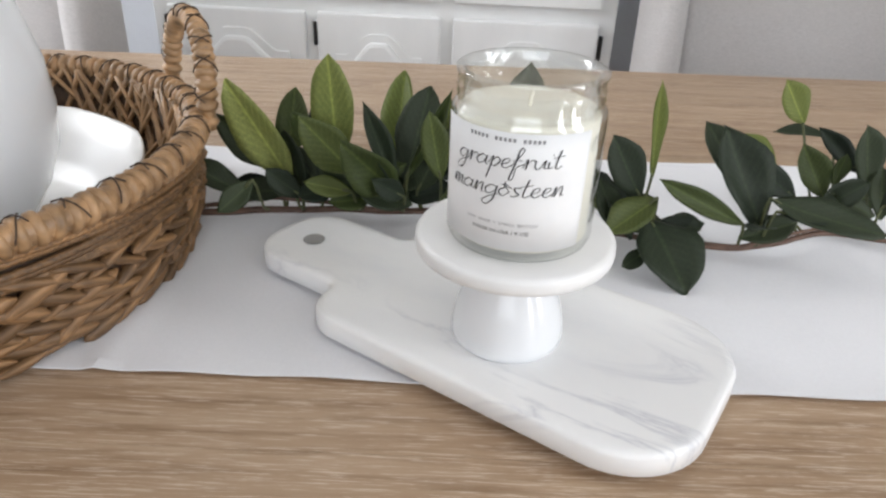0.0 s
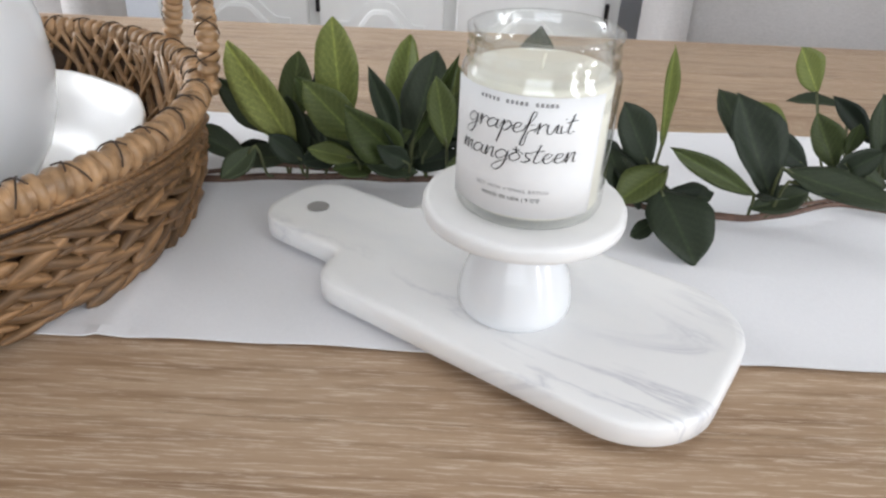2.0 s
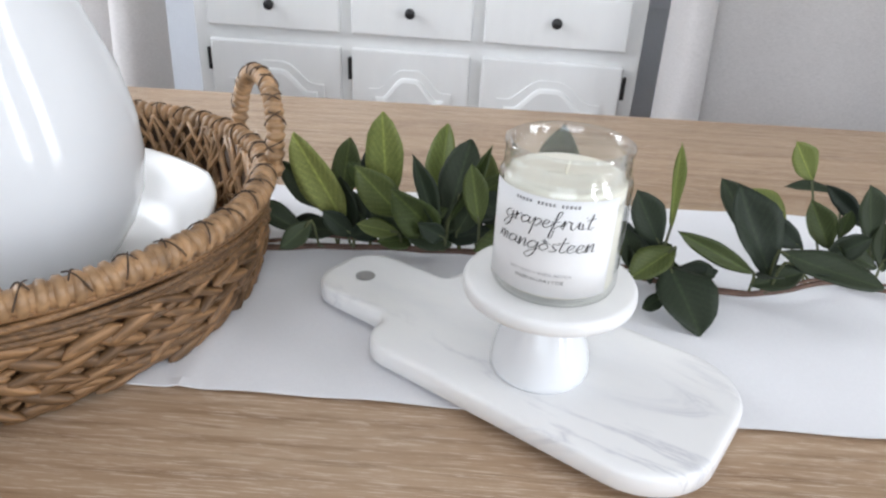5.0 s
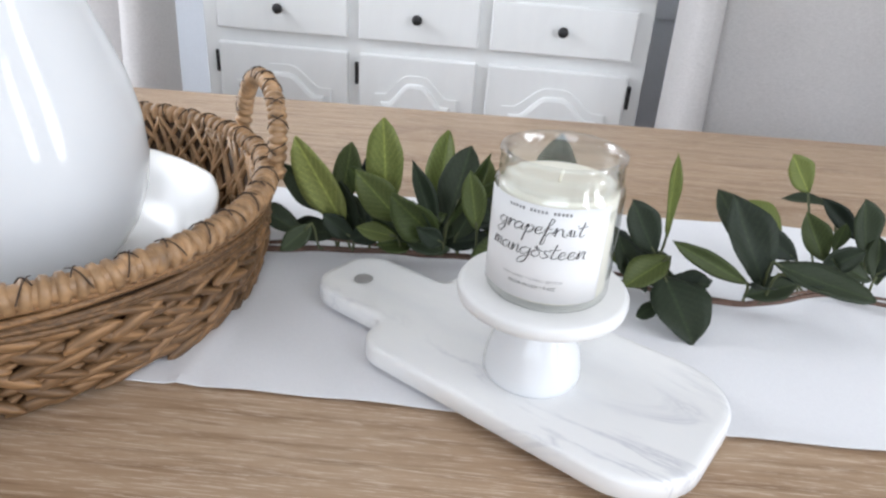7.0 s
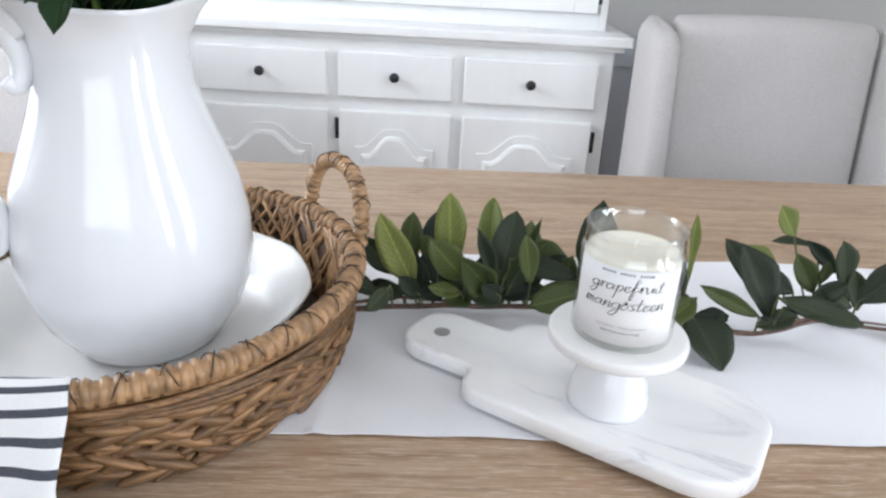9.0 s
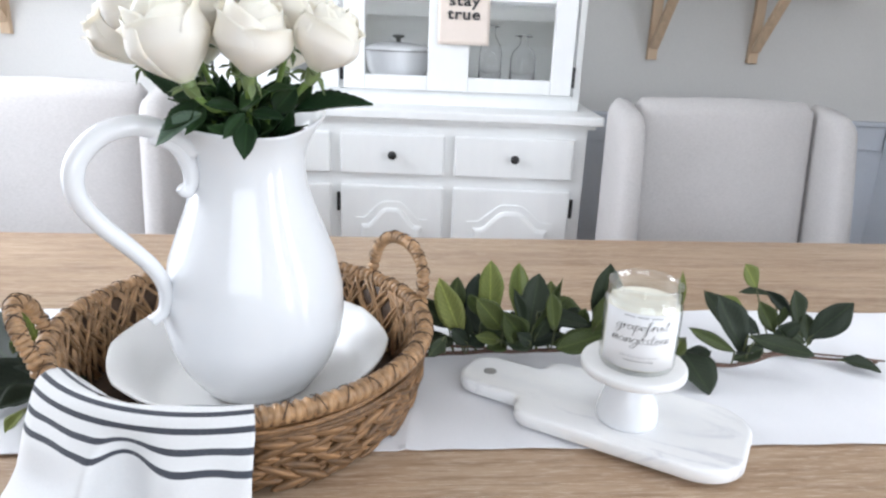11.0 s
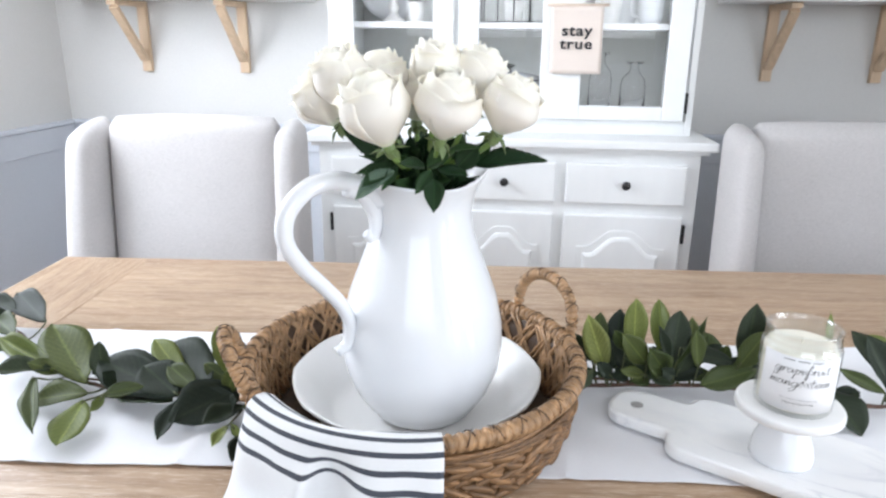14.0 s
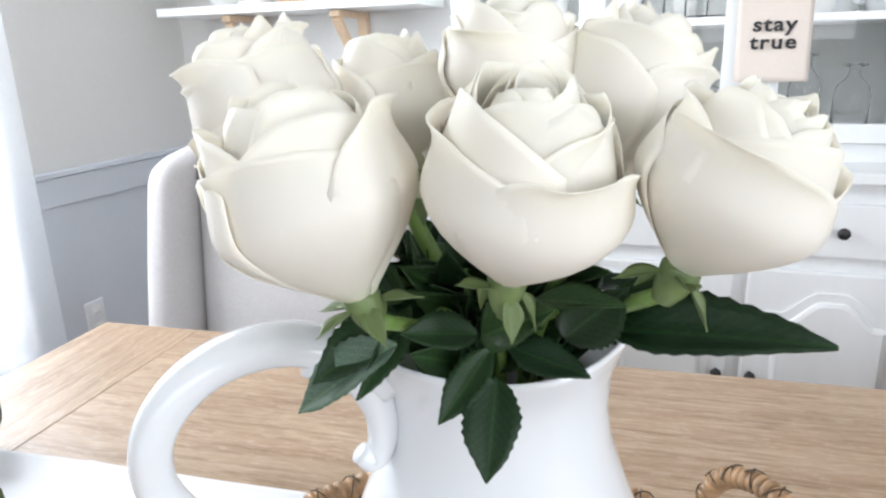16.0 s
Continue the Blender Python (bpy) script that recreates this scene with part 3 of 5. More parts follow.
def candle():
    z = BOARD_TOP + 0.0631
    th = empty("candle_jar", pose(CX + 0.001, CY - 0.001, z) @ Matrix.Diagonal((1.03, 1.03, 0.91, 1)), "cream soy candle in a clear glass jar with white label", "candle")
    R = 0.0345
    jar = bmesh.new()
    lathe(jar, [(0, 0.0), (R - 0.004, 0), (R - 0.001, 0.001), (R, 0.004), (R, 0.068), (R - 0.0006, 0.071), (R - 0.0022, 0.0735), (R - 0.0026, 0.0755),
                (R - 0.0020, 0.0768), (R - 0.0024, 0.0785), (R - 0.0020, 0.0803), (R - 0.0025, 0.082), (R - 0.0024, 0.086), (R - 0.0016, 0.0875), (R - 0.0016, 0.0892), (R - 0.003, 0.0902),
                (R - 0.0048, 0.0892), (R - 0.0052, 0.083), (R - 0.0052, 0.074), (R - 0.0032, 0.069), (R - 0.0028, 0.060), (R - 0.0028, 0.006), (R - 0.005, 0.0042), (0, 0.0038)], 72)
    g = part("jar", jar, JARGLASS, th, "clear glass jar with threaded neck")
    g.visible_shadow = False
    wax = bmesh.new()
    lathe(wax, [(0, 0.0046), (R - 0.0045, 0.0042), (R - 0.0024, 0.0054), (R - 0.0029, 0.0685), (R - 0.0046, 0.0705), (R - 0.007, 0.0700), (0.012, 0.0696), (0, 0.0698)], 64)
    part("wax", wax, WAX, th, "smooth cream wax")
    part("wick", tube(bmesh.new(), [(0, 0, 0.0692), (0.0004, 0, 0.074), (0.0012, 0.0004, 0.0775)], 0.0009, 8), WAX, th, "short white wick")
    # label wrapped round the front
    face = radians(-112)
    span = radians(124)
    rl = R + 0.0004

    def wrap(s, h, r=rl):
        a = face + s / R
        return (r * math.cos(a), r * math.sin(a), h)
    lab = sheet(bmesh.new(), lambda u, v: wrap((u - 0.5) * span * R, 0.0080 + 0.0605 * v), 36, 3, 0.0002)
    label = part("paper_label", lab, PAPER, th, "white paper label with black handwriting")

    def ink(x, y):
        return wrap(x, 0.0405 + y * 1.1, rl + 0.0004)
    handwriting("grapefruit", 0.0465, 0.0043, lambda x, y: ink(x, y + 0.0100 + x * 0.03), label)
    lettering("lettering", "+", 0.006, INK, lambda x, y: ink(x + 0.001, y + 0.002), label)
    handwriting("mangosteen", 0.0525, 0.0044, lambda x, y: ink(x - 0.0005, y - 0.0030 + x * 0.03), label)
    bars = bmesh.new()
    x = -0.0165
    for n in (5, 5, 5):
        for k in range(n):
            sheet(bars, lambda u, v: ink(x + 0.0011 * u, 0.0216 + 0.0016 * v), 1, 1)
            x += 0.0019
        x += 0.0022
    part("print", bars, INK_GREY, label, "small grey print")
    lettering("lettering", "SOY WAX + SMALL BATCH", 0.0022, INK_GREY, lambda x, y: ink(x, y - 0.0165), label, 0, 0, 1.2, 1)
    lettering("lettering", "MADE IN USA | 9 OZ", 0.0024, INK, lambda x, y: ink(x, y - 0.0205), label, 0, 0, 1.15, 1)


candle()


# ---- basket, plate and pitcher ----
BX, BY = -0.104, 0.452
RIM_R, RIM_Z = 0.182, 0.080


def basket():
    th = empty("basket", pose(BX, BY, TOP + 0.004), "round woven water hyacinth tray basket with two handles", "basket")
    rnd = random.Random(12)

    def radius(z):
        return 0.167 + 0.0145 * math.sin(min(1, z / 0.075) * 1.45)
    # inner shell and floor, coloured dark to put shade behind the strands
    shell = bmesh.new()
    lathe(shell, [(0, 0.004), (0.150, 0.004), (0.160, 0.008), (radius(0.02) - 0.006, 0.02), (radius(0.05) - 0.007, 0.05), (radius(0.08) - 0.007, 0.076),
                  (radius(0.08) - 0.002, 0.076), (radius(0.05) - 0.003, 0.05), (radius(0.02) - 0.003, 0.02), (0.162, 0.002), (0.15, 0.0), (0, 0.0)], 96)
    part("base", shell, WICKER_SHADE, th, "inner shell coloured dark as shade behind the weave")
    # braided strands, two slanting rows to a braid
    def strand(bend):
        bm = bmesh.new()
        pts = [(-0.0160 + 0.032 * k / 8, 0.0016 * math.sin(math.pi * k / 8), bend * (k / 8 - 0.5) ** 2) for k in range(9)]
        tube(bm, pts, lambda s: 0.0008 + 0.0043 * math.sin(math.pi * min(1, max(0, s))) ** 0.55, 7, flat=0.85)
        return mesh_of("strand", bm, WICKER)
    shapes = [strand(b) for b in (0.006, -0.006, 0.002)]
    count = 50
    for row in range(8):
        z = 0.005 + row * 0.0068
        for i in range(count):
            a = 2 * math.pi * (i + 0.5 * (row // 2 % 2) + rnd.uniform(-0.14, 0.14)) / count
            r = radius(z) + 0.0012 + rnd.uniform(-0.002, 0.0026)
            ob = new("strand", shapes[rnd.randrange(3)])
            ob.parent = th
            slope = (18 if row % 2 else -18) + rnd.uniform(-11, 11)
            k = rnd.uniform(0.72, 1.22)
            ob.matrix_local = pose(0, 0, 0, 0, 0, math.degrees(a) + 90) @ pose(0, -r, z + rnd.uniform(-0.0012, 0.0012)) @ pose(0, 0, 0, 0, slope, 0) @ Matrix.Diagonal((rnd.uniform(0.85, 1.2), 1, k, 1))
    # thin rods under the rim
    for k in range(9):
        z = 0.0545 + 0.0026 * k
        ph, am = rnd.uniform(0, 6), rnd.uniform(0.0012, 0.0026)
        pts = []
        for i in range(120):
            a = 2 * math.pi * i / 120
            pts.append(((radius(z) + 0.001 + 0.0012 * math.sin(5 * a + ph)) * math.cos(a), (radius(z) + 0.001 + 0.0012 * math.sin(5 * a + ph)) * math.sin(a), z + am * math.sin(4 * a + 2 * ph)))
        part("rod", tube(bmesh.new(), pts, 0.0021 + 0.0007 * rnd.random(), 6, True), WICKER, th)
    # inside weave: slanting rods
    inner = bmesh.new()
    for layer, sl in ((0, 1), (1, -1)):
        for i in range(110):
            a0 = 2 * math.pi * (i + rnd.uniform(-0.6, 0.6)) / 110
            sl = (1 if layer == 0 else -1) * rnd.uniform(0.6, 1.9)
            pts = [((radius(0.01 + 0.07 * s) - 0.0085 - 0.0015 * math.sin(9 * s + layer * 3 + i)) * math.cos(a0 + sl * 0.22 * s),
                    (radius(0.01 + 0.07 * s) - 0.0085 - 0.0015 * math.sin(9 * s + layer * 3 + i)) * math.sin(a0 + sl * 0.22 * s), 0.01 + 0.07 * s) for s in (0, 0.2, 0.4, 0.6, 0.8, 1)]
            tube(inner, pts, 0.0022, 5)
    tagged(part("inner_weave", inner, WICKER_RIM, th, "crossed inner rods"), kind="stuff")
    # rim: a fat coil with wrapped bands
    def coil(path, r, closed, wraps, name, owner):
        bm = bmesh.new()
        tube(bm, path, r, 12, closed)
        ob = part(name, bm, WICKER_RIM, owner)
        thread = bmesh.new()
        n = len(path)
        for k in range(wraps):
            i = (k + 0.5) * (n - 1 if not closed else n) / wraps
            j = int(i) % n
            p = Vector(path[j])
            q = Vector(path[(j + 1) % n] if closed or j + 1 < n else path[j])
            d = ((q - p) if (q - p).length > 1e-6 else (p - Vector(path[j - 1]))).normalized()
            p = p + (q - p) * (i - int(i))
            side = d.cross(Vector((0, 0, 1)))
            side = (side if side.length > 0.05 else d.cross(Vector((0, 1, 0)))).normalized()
            lift = side.cross(d)
            lean = rnd.uniform(-0.25, 0.25)
            ring = []
            for m in range(13):
                an = 2 * math.pi * m / 12
                ring.append(p + (r - 0.0012) * (math.cos(an) * side + math.sin(an) * lift) + d * lean * r * math.sin(an))
            part("wrap", tube(bmesh.new(), ring[:-1], 0.0036, 6, True), WICKER_RIM, ob)
            if k % 3 == 0:
                for sgn in ((1,) if k % 2 else (-1,)):
                    pts = [p + (r + 0.0025) * (math.cos(an) * side + math.sin(an) * lift) + d * sgn * (an - 1.1) * 0.0042 for an in [0.0 + 2.2 * w / 5 for w in range(6)]]
                    tube(thread, pts, 0.0005, 5)
                    pts = [p + (r + 0.0025) * (-math.cos(an) * side + math.sin(an) * lift) + d * sgn * (an - 1.1) * 0.0042 for an in [0.0 + 2.2 * w / 5 for w in range(6)]]
                    tube(thread, pts, 0.0005, 5)
        tagged(part("stitching", thread, TWINE, ob, "dark crossed stitching"), kind="stuff")
    ring = [((RIM_R) * math.cos(2 * math.pi * i / 120), RIM_R * math.sin(2 * math.pi * i / 120), RIM_Z) for i in range(120)]
    coil(ring, 0.0072, True, 132, "rim", th)
    for a, lean, high, half in ((30, 0.008, 0.064, 0.052), (198, 0.018, 0.052, 0.042)):
        ca, sa = math.cos(radians(a)), math.sin(radians(a))
        tx, ty = -sa, ca
        pts = []
        for k in range(25):
            s = math.pi * k / 24
            w = half * math.cos(s) * (1 + 0.12 * math.sin(s))
            h = high * math.sin(s) ** 0.72
            rr = RIM_R + lean * math.sin(s)
            pts.append((rr * ca + tx * w, rr * sa + ty * w, RIM_Z - 0.004 + h))
        coil(pts, 0.0052, False, 30, "handle", th)


basket()
PX, PY = -0.094, 0.453


def plate():
    z = TOP + 0.0125
    th = empty("serving_plate", pose(PX - 0.006, PY + 0.004, z), "white ceramic plate with faceted upturned rim", "plate")

    def facet(a, r, zz):
        if r < 0.1:
            return (r * math.cos(a), r * math.sin(a), zz)
        n = 10
        w = (a / (2 * math.pi) * n) % 1 - 0.5
        k = 1 + (math.cos(math.pi / n) / math.cos(2 * math.pi * w / n) - 1) * min(1, (r - 0.1) / 0.03) * 0.3
        return (r * k * math.cos(a), r * k * math.sin(a), zz + 0.0008 * (abs(w) * 2) * min(1, (r - 0.1) / 0.03))
    bm = bmesh.new()
    lathe(bm, [(0, 0.0), (0.098, 0.0), (0.106, 0.004), (0.116, 0.015), (0.126, 0.029), (0.1385, 0.0435), (0.1412, 0.0465), (0.1405, 0.0488), (0.1380, 0.0482), (0.124, 0.0342), (0.113, 0.0200), (0.103, 0.0095), (0.093, 0.0058), (0.080, 0.005), (0, 0.005)], 120, facet)
    part("dish", bm, PLATEWARE, th)


plate()


def pitcher():
    z0 = TOP + 0.0185
    th = empty("pitcher", pose(PX, PY, z0, 0, 0, 34) @ Matrix.Diagonal((1.03, 1.03, 1.0, 1)), "tall white glazed ceramic pitcher with scrolled handle", "pitcher")

    def lip(a, r, z):
        k = max(0.0, (z - 0.235) / 0.04)
        c = math.cos(a)
        spout = max(0.0, c) ** 3
        return (r * c * (1 + 0.30 * k * spout) - 0.004 * k, r * math.sin(a) * (1 - 0.06 * k), z + 0.013 * k * (c * c) ** 1.0 * (1.0 if c > 0 else 0.5) - 0.011 * k)
    outer = [(0.0, 0.0), (0.0515, 0.0), (0.0540, 0.002), (0.0548, 0.005), (0.0620, 0.013), (0.0730, 0.030), (0.0820, 0.054), (0.0860, 0.080), (0.0848, 0.108), (0.0780, 0.140),
             (0.0675, 0.168), (0.0585, 0.192), (0.0525, 0.212), (0.0505, 0.230), (0.0515, 0.246), (0.0560, 0.260), (0.0615, 0.271), (0.0635, 0.2755)]
    inner = [(0.0625, 0.2765), (0.0595, 0.2735), (0.0530, 0.260), (0.0482, 0.246), (0.0470, 0.230), (0.049, 0.212), (0.055, 0.192), (0.0640, 0.168), (0.0735, 0.14), (0.0790, 0.11), (0.080, 0.085), (0.076, 0.06), (0.066, 0.034), (0.05, 0.012), (0, 0.01)]
    bm = bmesh.new()
    lathe(bm, outer + inner, 72, lip)
    part("body", bm, CERAMIC, th)
    hd = bmesh.new()
    pts = spline([(-0.052, 0, 0.246), (-0.066, 0, 0.261), (-0.094, 0, 0.273), (-0.124, 0, 0.268), (-0.145, 0, 0.247), (-0.148, 0, 0.220), (-0.133, 0, 0.193), (-0.112, 0, 0.168), (-0.094, 0, 0.144), (-0.086, 0, 0.122), (-0.089, 0, 0.102), (-0.101, 0, 0.094)], 64)
    tube(hd, pts, lambda s: 0.0125 - 0.0050 * s if s < 0.75 else 0.00875 - 0.010 * (s - 0.75), 16, flat=0.8)
    part("handle", hd, CERAMIC, th)
    curl = bmesh.new()
    tube(curl, spline([(-0.084, 0, 0.266), (-0.067, -0.001, 0.256), (-0.057, -0.002, 0.238), (-0.056, -0.003, 0.222), (-0.061, -0.004, 0.212), (-0.067, -0.004, 0.217)], 30), lambda s: 0.0098 - 0.0050 * s, 14)
    part("thumb_scroll", curl, CERAMIC, th)


pitcher()


# ---- chairs ----
def loft(bm, rings):
    made = [[bm.verts.new(p) for p in ring] for ring in rings]
    n = len(made[0])
    for lo, hi in zip(made, made[1:]):
        for i in range(n):
            bm.faces.new((lo[i], lo[(i + 1) % n], hi[(i + 1) % n], hi[i]))
    bm.faces.new(made[0][::-1])
    bm.faces.new(made[-1])
    return bm


def cushion_ring(cx, cy, hx, hy, z, n=36, power=5.0):
    """A rounded rectangle round (cx, cy) at height z."""
    out = []
    for i in range(n):
        a = 2 * math.pi * (i + 0.5) / n
        c, s = math.cos(a), math.sin(a)
        k = (abs(c) ** power + abs(s) ** power) ** (-1 / power)
        out.append(Vector((cx + hx * k * c, cy + hy * k * s, z)))
    return out


def wing_chair(m, label, hw=0.224):
    """Upholstered chair: the origin is on the floor under the middle of the back's face; it faces -y."""
    th = empty("wing_chair", m, label, "chair", "chairs round the table")

    def rake(z):
        return 0.12 * (z - 0.95)
    rings = []
    for k in range(25):
        f = k / 24
        z = 0.46 + 0.508 * f
        end = max(0.0, (f - 0.94) / 0.06)
        shrink = math.sqrt(max(0.02, 1 - end ** 2)) if end else 1
        ring = cushion_ring(0, 0.05 + rake(z), hw - 0.012 * (1 - shrink), 0.052 * shrink + 0.001, z, 44, 7)
        for q in ring:
            q.z += 0.010 * (1 - (q.x / hw) ** 2) * f ** 4
            if q.y < 0.05 + rake(z):
                q.y -= 0.014 * (1 - (q.x / hw) ** 2) * math.sin(math.pi * min(1, f * 1.02)) ** 0.7
        rings.append(ring)
    part("backrest", loft(bmesh.new(), rings), LINEN, th)
    for s in (-1, 1):
        rings = []
        for k in range(29):
            f = k / 28
            z = 0.44 + 0.524 * f
            end = max(0.0, (f - 0.90) / 0.10)
            shrink = math.sqrt(max(0.01, 1 - end ** 2)) if end else 1
            deep = 0.118 - 0.025 * f ** 1.6                 # how far the wing comes forward
            hx = (0.043 - 0.006 * f) * (0.35 + 0.65 * shrink)
            hy = (deep + 0.09) / 2 * (0.75 + 0.25 * shrink)
            cy = 0.10 - (deep + 0.09) / 2 + rake(z)
            ring = cushion_ring(s * (hw + 0.041 + 0.008 * (1 - f)), cy, hx, hy, z, 30, 3.2)
            for q in ring:
                fwd = max(0, min(1, (0.10 + rake(z) - q.y) / (deep + 0.09)))
                q.x += s * 0.008 * fwd ** 2 * (1 - 0.55 * f)
                q.z -= 0.030 * fwd ** 2 * f ** 5
            rings.append(ring)
        part("wing", loft(bmesh.new(), rings), LINEN, th)
    rings = []
    for k in range(13):
        f = k / 12
        sh = (1 - abs(2 * f - 1) ** 6) * 0.02
        rings.append(cushion_ring(0, -0.24, hw + 0.01 + sh, 0.24 + sh, 0.38 + 0.12 * f, 40, 6))
    part("seat", loft(bmesh.new(), rings), LINEN, th)
    for sx in (-1, 1):
        for y in (-0.42, 0.02):
            bm = bmesh.new()
            lathe(bm, [(0, 0), (0.014, 0), (0.022, 0.385), (0, 0.385)], 12, None, (sx * 0.2, y, 0))
            part("leg", bm, FLOOR, th, "brown wooden leg")
    return th


wing_chair(pose(-0.745, 1.585, 0, 0, 0, 0), "oatmeal linen wingback dining chair pulled up to table")
wing_chair(pose(1.018, 1.555, 0, 0, 0, -3), "oatmeal linen wingback dining chair pulled up to table", 0.245)


# ---- hutch ----
HF, HU, HB = 1.72, 1.835, WALL_N - 0.012        # lower face, upper face, back
HL, HR = -0.452, 0.672
CENTRES = (-0.239, 0.112, 0.463)


def hutch():
    th = empty("hutch", ROOM @ pose((HL + HR) / 2, (HF + HB) / 2, 0), "white painted hutch with glazed doors and black knobs", "hutch")
    ox, oy = -(HL + HR) / 2, -(HF + HB) / 2

    def put(name, bm, mat, owner=th, label="", smooth=False):
        bmesh.ops.translate(bm, vec=(ox, oy, 0), verts=bm.verts[:])
        return part(name, bm, mat, owner, label, smooth)
    cx, w = (HL + HR) / 2, HR - HL
    put("lower_body", boxed((cx, (HF + HB) / 2, 0.48), (w, HB - HF, 0.80), 0.003), PAINT)
    put("plinth", boxed((cx, (HF + HB) / 2 + 0.01, 0.04), (w - 0.02, HB - HF - 0.03, 0.08), 0.003), PAINT)
    bm = boxed((cx, (HF + HB) / 2 - 0.016, 0.893), (w + 0.075, HB - HF + 0.032, 0.026), 0.006, seg=3)
    box(bm, (cx, (HF + HB) / 2 - 0.008, 0.874), (w + 0.04, HB - HF + 0.016, 0.012), 0.004)
    put("worktop", bm, PAINT)
    for i, c in enumerate(CENTRES):
        dw = 0.30 if i == 1 else 0.344
        bm = boxed((c, HF - 0.009, 0.778), (dw, 0.018, 0.118), 0.006, seg=3)
        drawer = put("drawer", bm, PAINT)
        kn = bmesh.new()
        lathe(kn, [(0, -0.004), (0.007, -0.004), (0.006, 0.0), (0.0055, 0.012), (0.010, 0.016), (0.0128, 0.021), (0.0118, 0.026), (0.007, 0.029), (0, 0.0295)], 20)
        bmesh.ops.rotate(kn, verts=kn.verts[:], matrix=Matrix.Rotation(radians(90), 3, "X"))
        bmesh.ops.translate(kn, vec=(c, HF - 0.018, 0.779), verts=kn.verts[:])
        put("knob", kn, BLACK, drawer, "round black knob", True)
        # door: raised field with an arched top inside a routed groove
        door = put("door", boxed((c, HF - 0.009, 0.385), (dw, 0.018, 0.60), 0.006, seg=3), PAINT)

        def arch(hw, top, low, y0, y1):
            pts = []
            n = 24
            for k in range(n + 1):
                s = -1 + 2 * k / n
                f = max(0, min(1, (0.78 - abs(s)) / 0.62))
                pts.append((-s * hw, top - 0.052 + 0.052 * (f * f * (3 - 2 * f)) ** 0.8))
            pts += [(-hw, low), (hw, low)]
            b2 = bmesh.new()
            prism(b2, [(x, z) for x, z in pts], y0, y1, 0.0)
            bmesh.ops.rotate(b2, verts=b2.verts[:], matrix=Matrix.Rotation(radians(90), 3, "X"))
            return b2
        b2 = arch(dw / 2 - 0.044, 0.640, 0.150, 0.0, 0.0060)
        bmesh.ops.translate(b2, vec=(c, HF - 0.0175, 0), verts=b2.verts[:])
        put("moulding", b2, PAINT, door)
        b2 = arch(dw / 2 - 0.060, 0.622, 0.168, 0.0, 0.0150)
        edges = [e for f in b2.faces if abs(f.normal.y) > 0.9 and f.calc_center_median().y < -0.005 for e in f.edges]
        bmesh.ops.bevel(b2, geom=edges, offset=0.011, segments=2, affect="EDGES", profile=0.5)
        bmesh.ops.translate(b2, vec=(c, HF - 0.0178, 0), verts=b2.verts[:])
        put("panel", b2, PAINT, door)
        side = -1 if i < 2 else 1
        kn = bmesh.new()
        lathe(kn, [(0, -0.004), (0.006, -0.004), (0.0055, 0.010), (0.010, 0.015), (0.0125, 0.020), (0.0112, 0.025), (0, 0.028)], 20)
        bmesh.ops.rotate(kn, verts=kn.verts[:], matrix=Matrix.Rotation(radians(90), 3, "X"))
        bmesh.ops.translate(kn, vec=(c - side * (dw / 2 - 0.022), HF - 0.018, DOOR_KNOB), verts=kn.verts[:])
        put("knob", kn, BLACK, door, "round black knob", True)
        hinge_x = c + side * (dw / 2 + 0.007)
        for hz in (0.632, 0.145):
            hb = boxed((hinge_x, HF - 0.006, hz), (0.009, 0.012, 0.056), 0.002)
            put("hinge", hb, BLACK, door, "black iron hinge")
    # upper case
    top = 2.06
    for x in (HL + 0.022, HR - 0.022):
        put("side_panel", boxed((x, (HU + HB) / 2, (0.906 + top) / 2), (0.020, HB - HU, top - 0.906), 0.002), PAINT)
    put("back_panel", boxed((cx, HB - 0.008, (0.906 + top) / 2), (w - 0.066, 0.012, top - 0.906)), GREYBACK)
    bm = boxed((cx, (HU + HB) / 2 - 0.02, top + 0.02), (w + 0.05, HB - HU + 0.05, 0.04), 0.008)
    put("cornice", bm, PAINT)
    put("rail", boxed((cx, HU + 0.009, 0.927), (w - 0.064, 0.018, 0.042), 0.002), PAINT)
    put("rail", boxed((cx, HU + 0.009, top - 0.03), (w - 0.064, 0.018, 0.06), 0.002), PAINT)
    put("bottom_board", boxed((cx, (HU + HB) / 2 + 0.008, 0.938), (w - 0.068, HB - HU - 0.042, 0.016)), PAINT)
    for z in SHELVES:
        put("shelf", boxed((cx, (HU + HB) / 2 + 0.008, z), (w - 0.068, HB - HU - 0.042, 0.018), 0.002), PAINT)
    spans = ((-0.420, -0.056), (-0.042, 0.266), (0.262, 0.630))
    for i, (a, b) in enumerate(spans):
        c, dw, z0, z1 = (a + b) / 2, b - a, 0.950, 2.0
        st = 0.062
        door = empty("glazed_door", Matrix.Identity(4), "", "")
        door.parent = th
        door.location = (0, 0, 0)
        for cc, ss in (((a + st / 2, HU - 0.009, (z0 + z1) / 2), (st, 0.018, z1 - z0)), ((b - st / 2, HU - 0.009, (z0 + z1) / 2), (st, 0.018, z1 - z0)),
                       ((c, HU - 0.009, z0 + 0.021), (dw - 2 * st, 0.018, 0.042)), ((c, HU - 0.009, z1 - 0.03), (dw - 2 * st, 0.018, 0.06))):
            put("stile", boxed(cc, ss, 0.003), PAINT, door)
        pane = put("pane", boxed((c, HU - 0.007, (z0 + z1) / 2), (dw - 2 * st, 0.003, z1 - z0 - 0.1)), GLASS, door)
        pane.visible_shadow = False
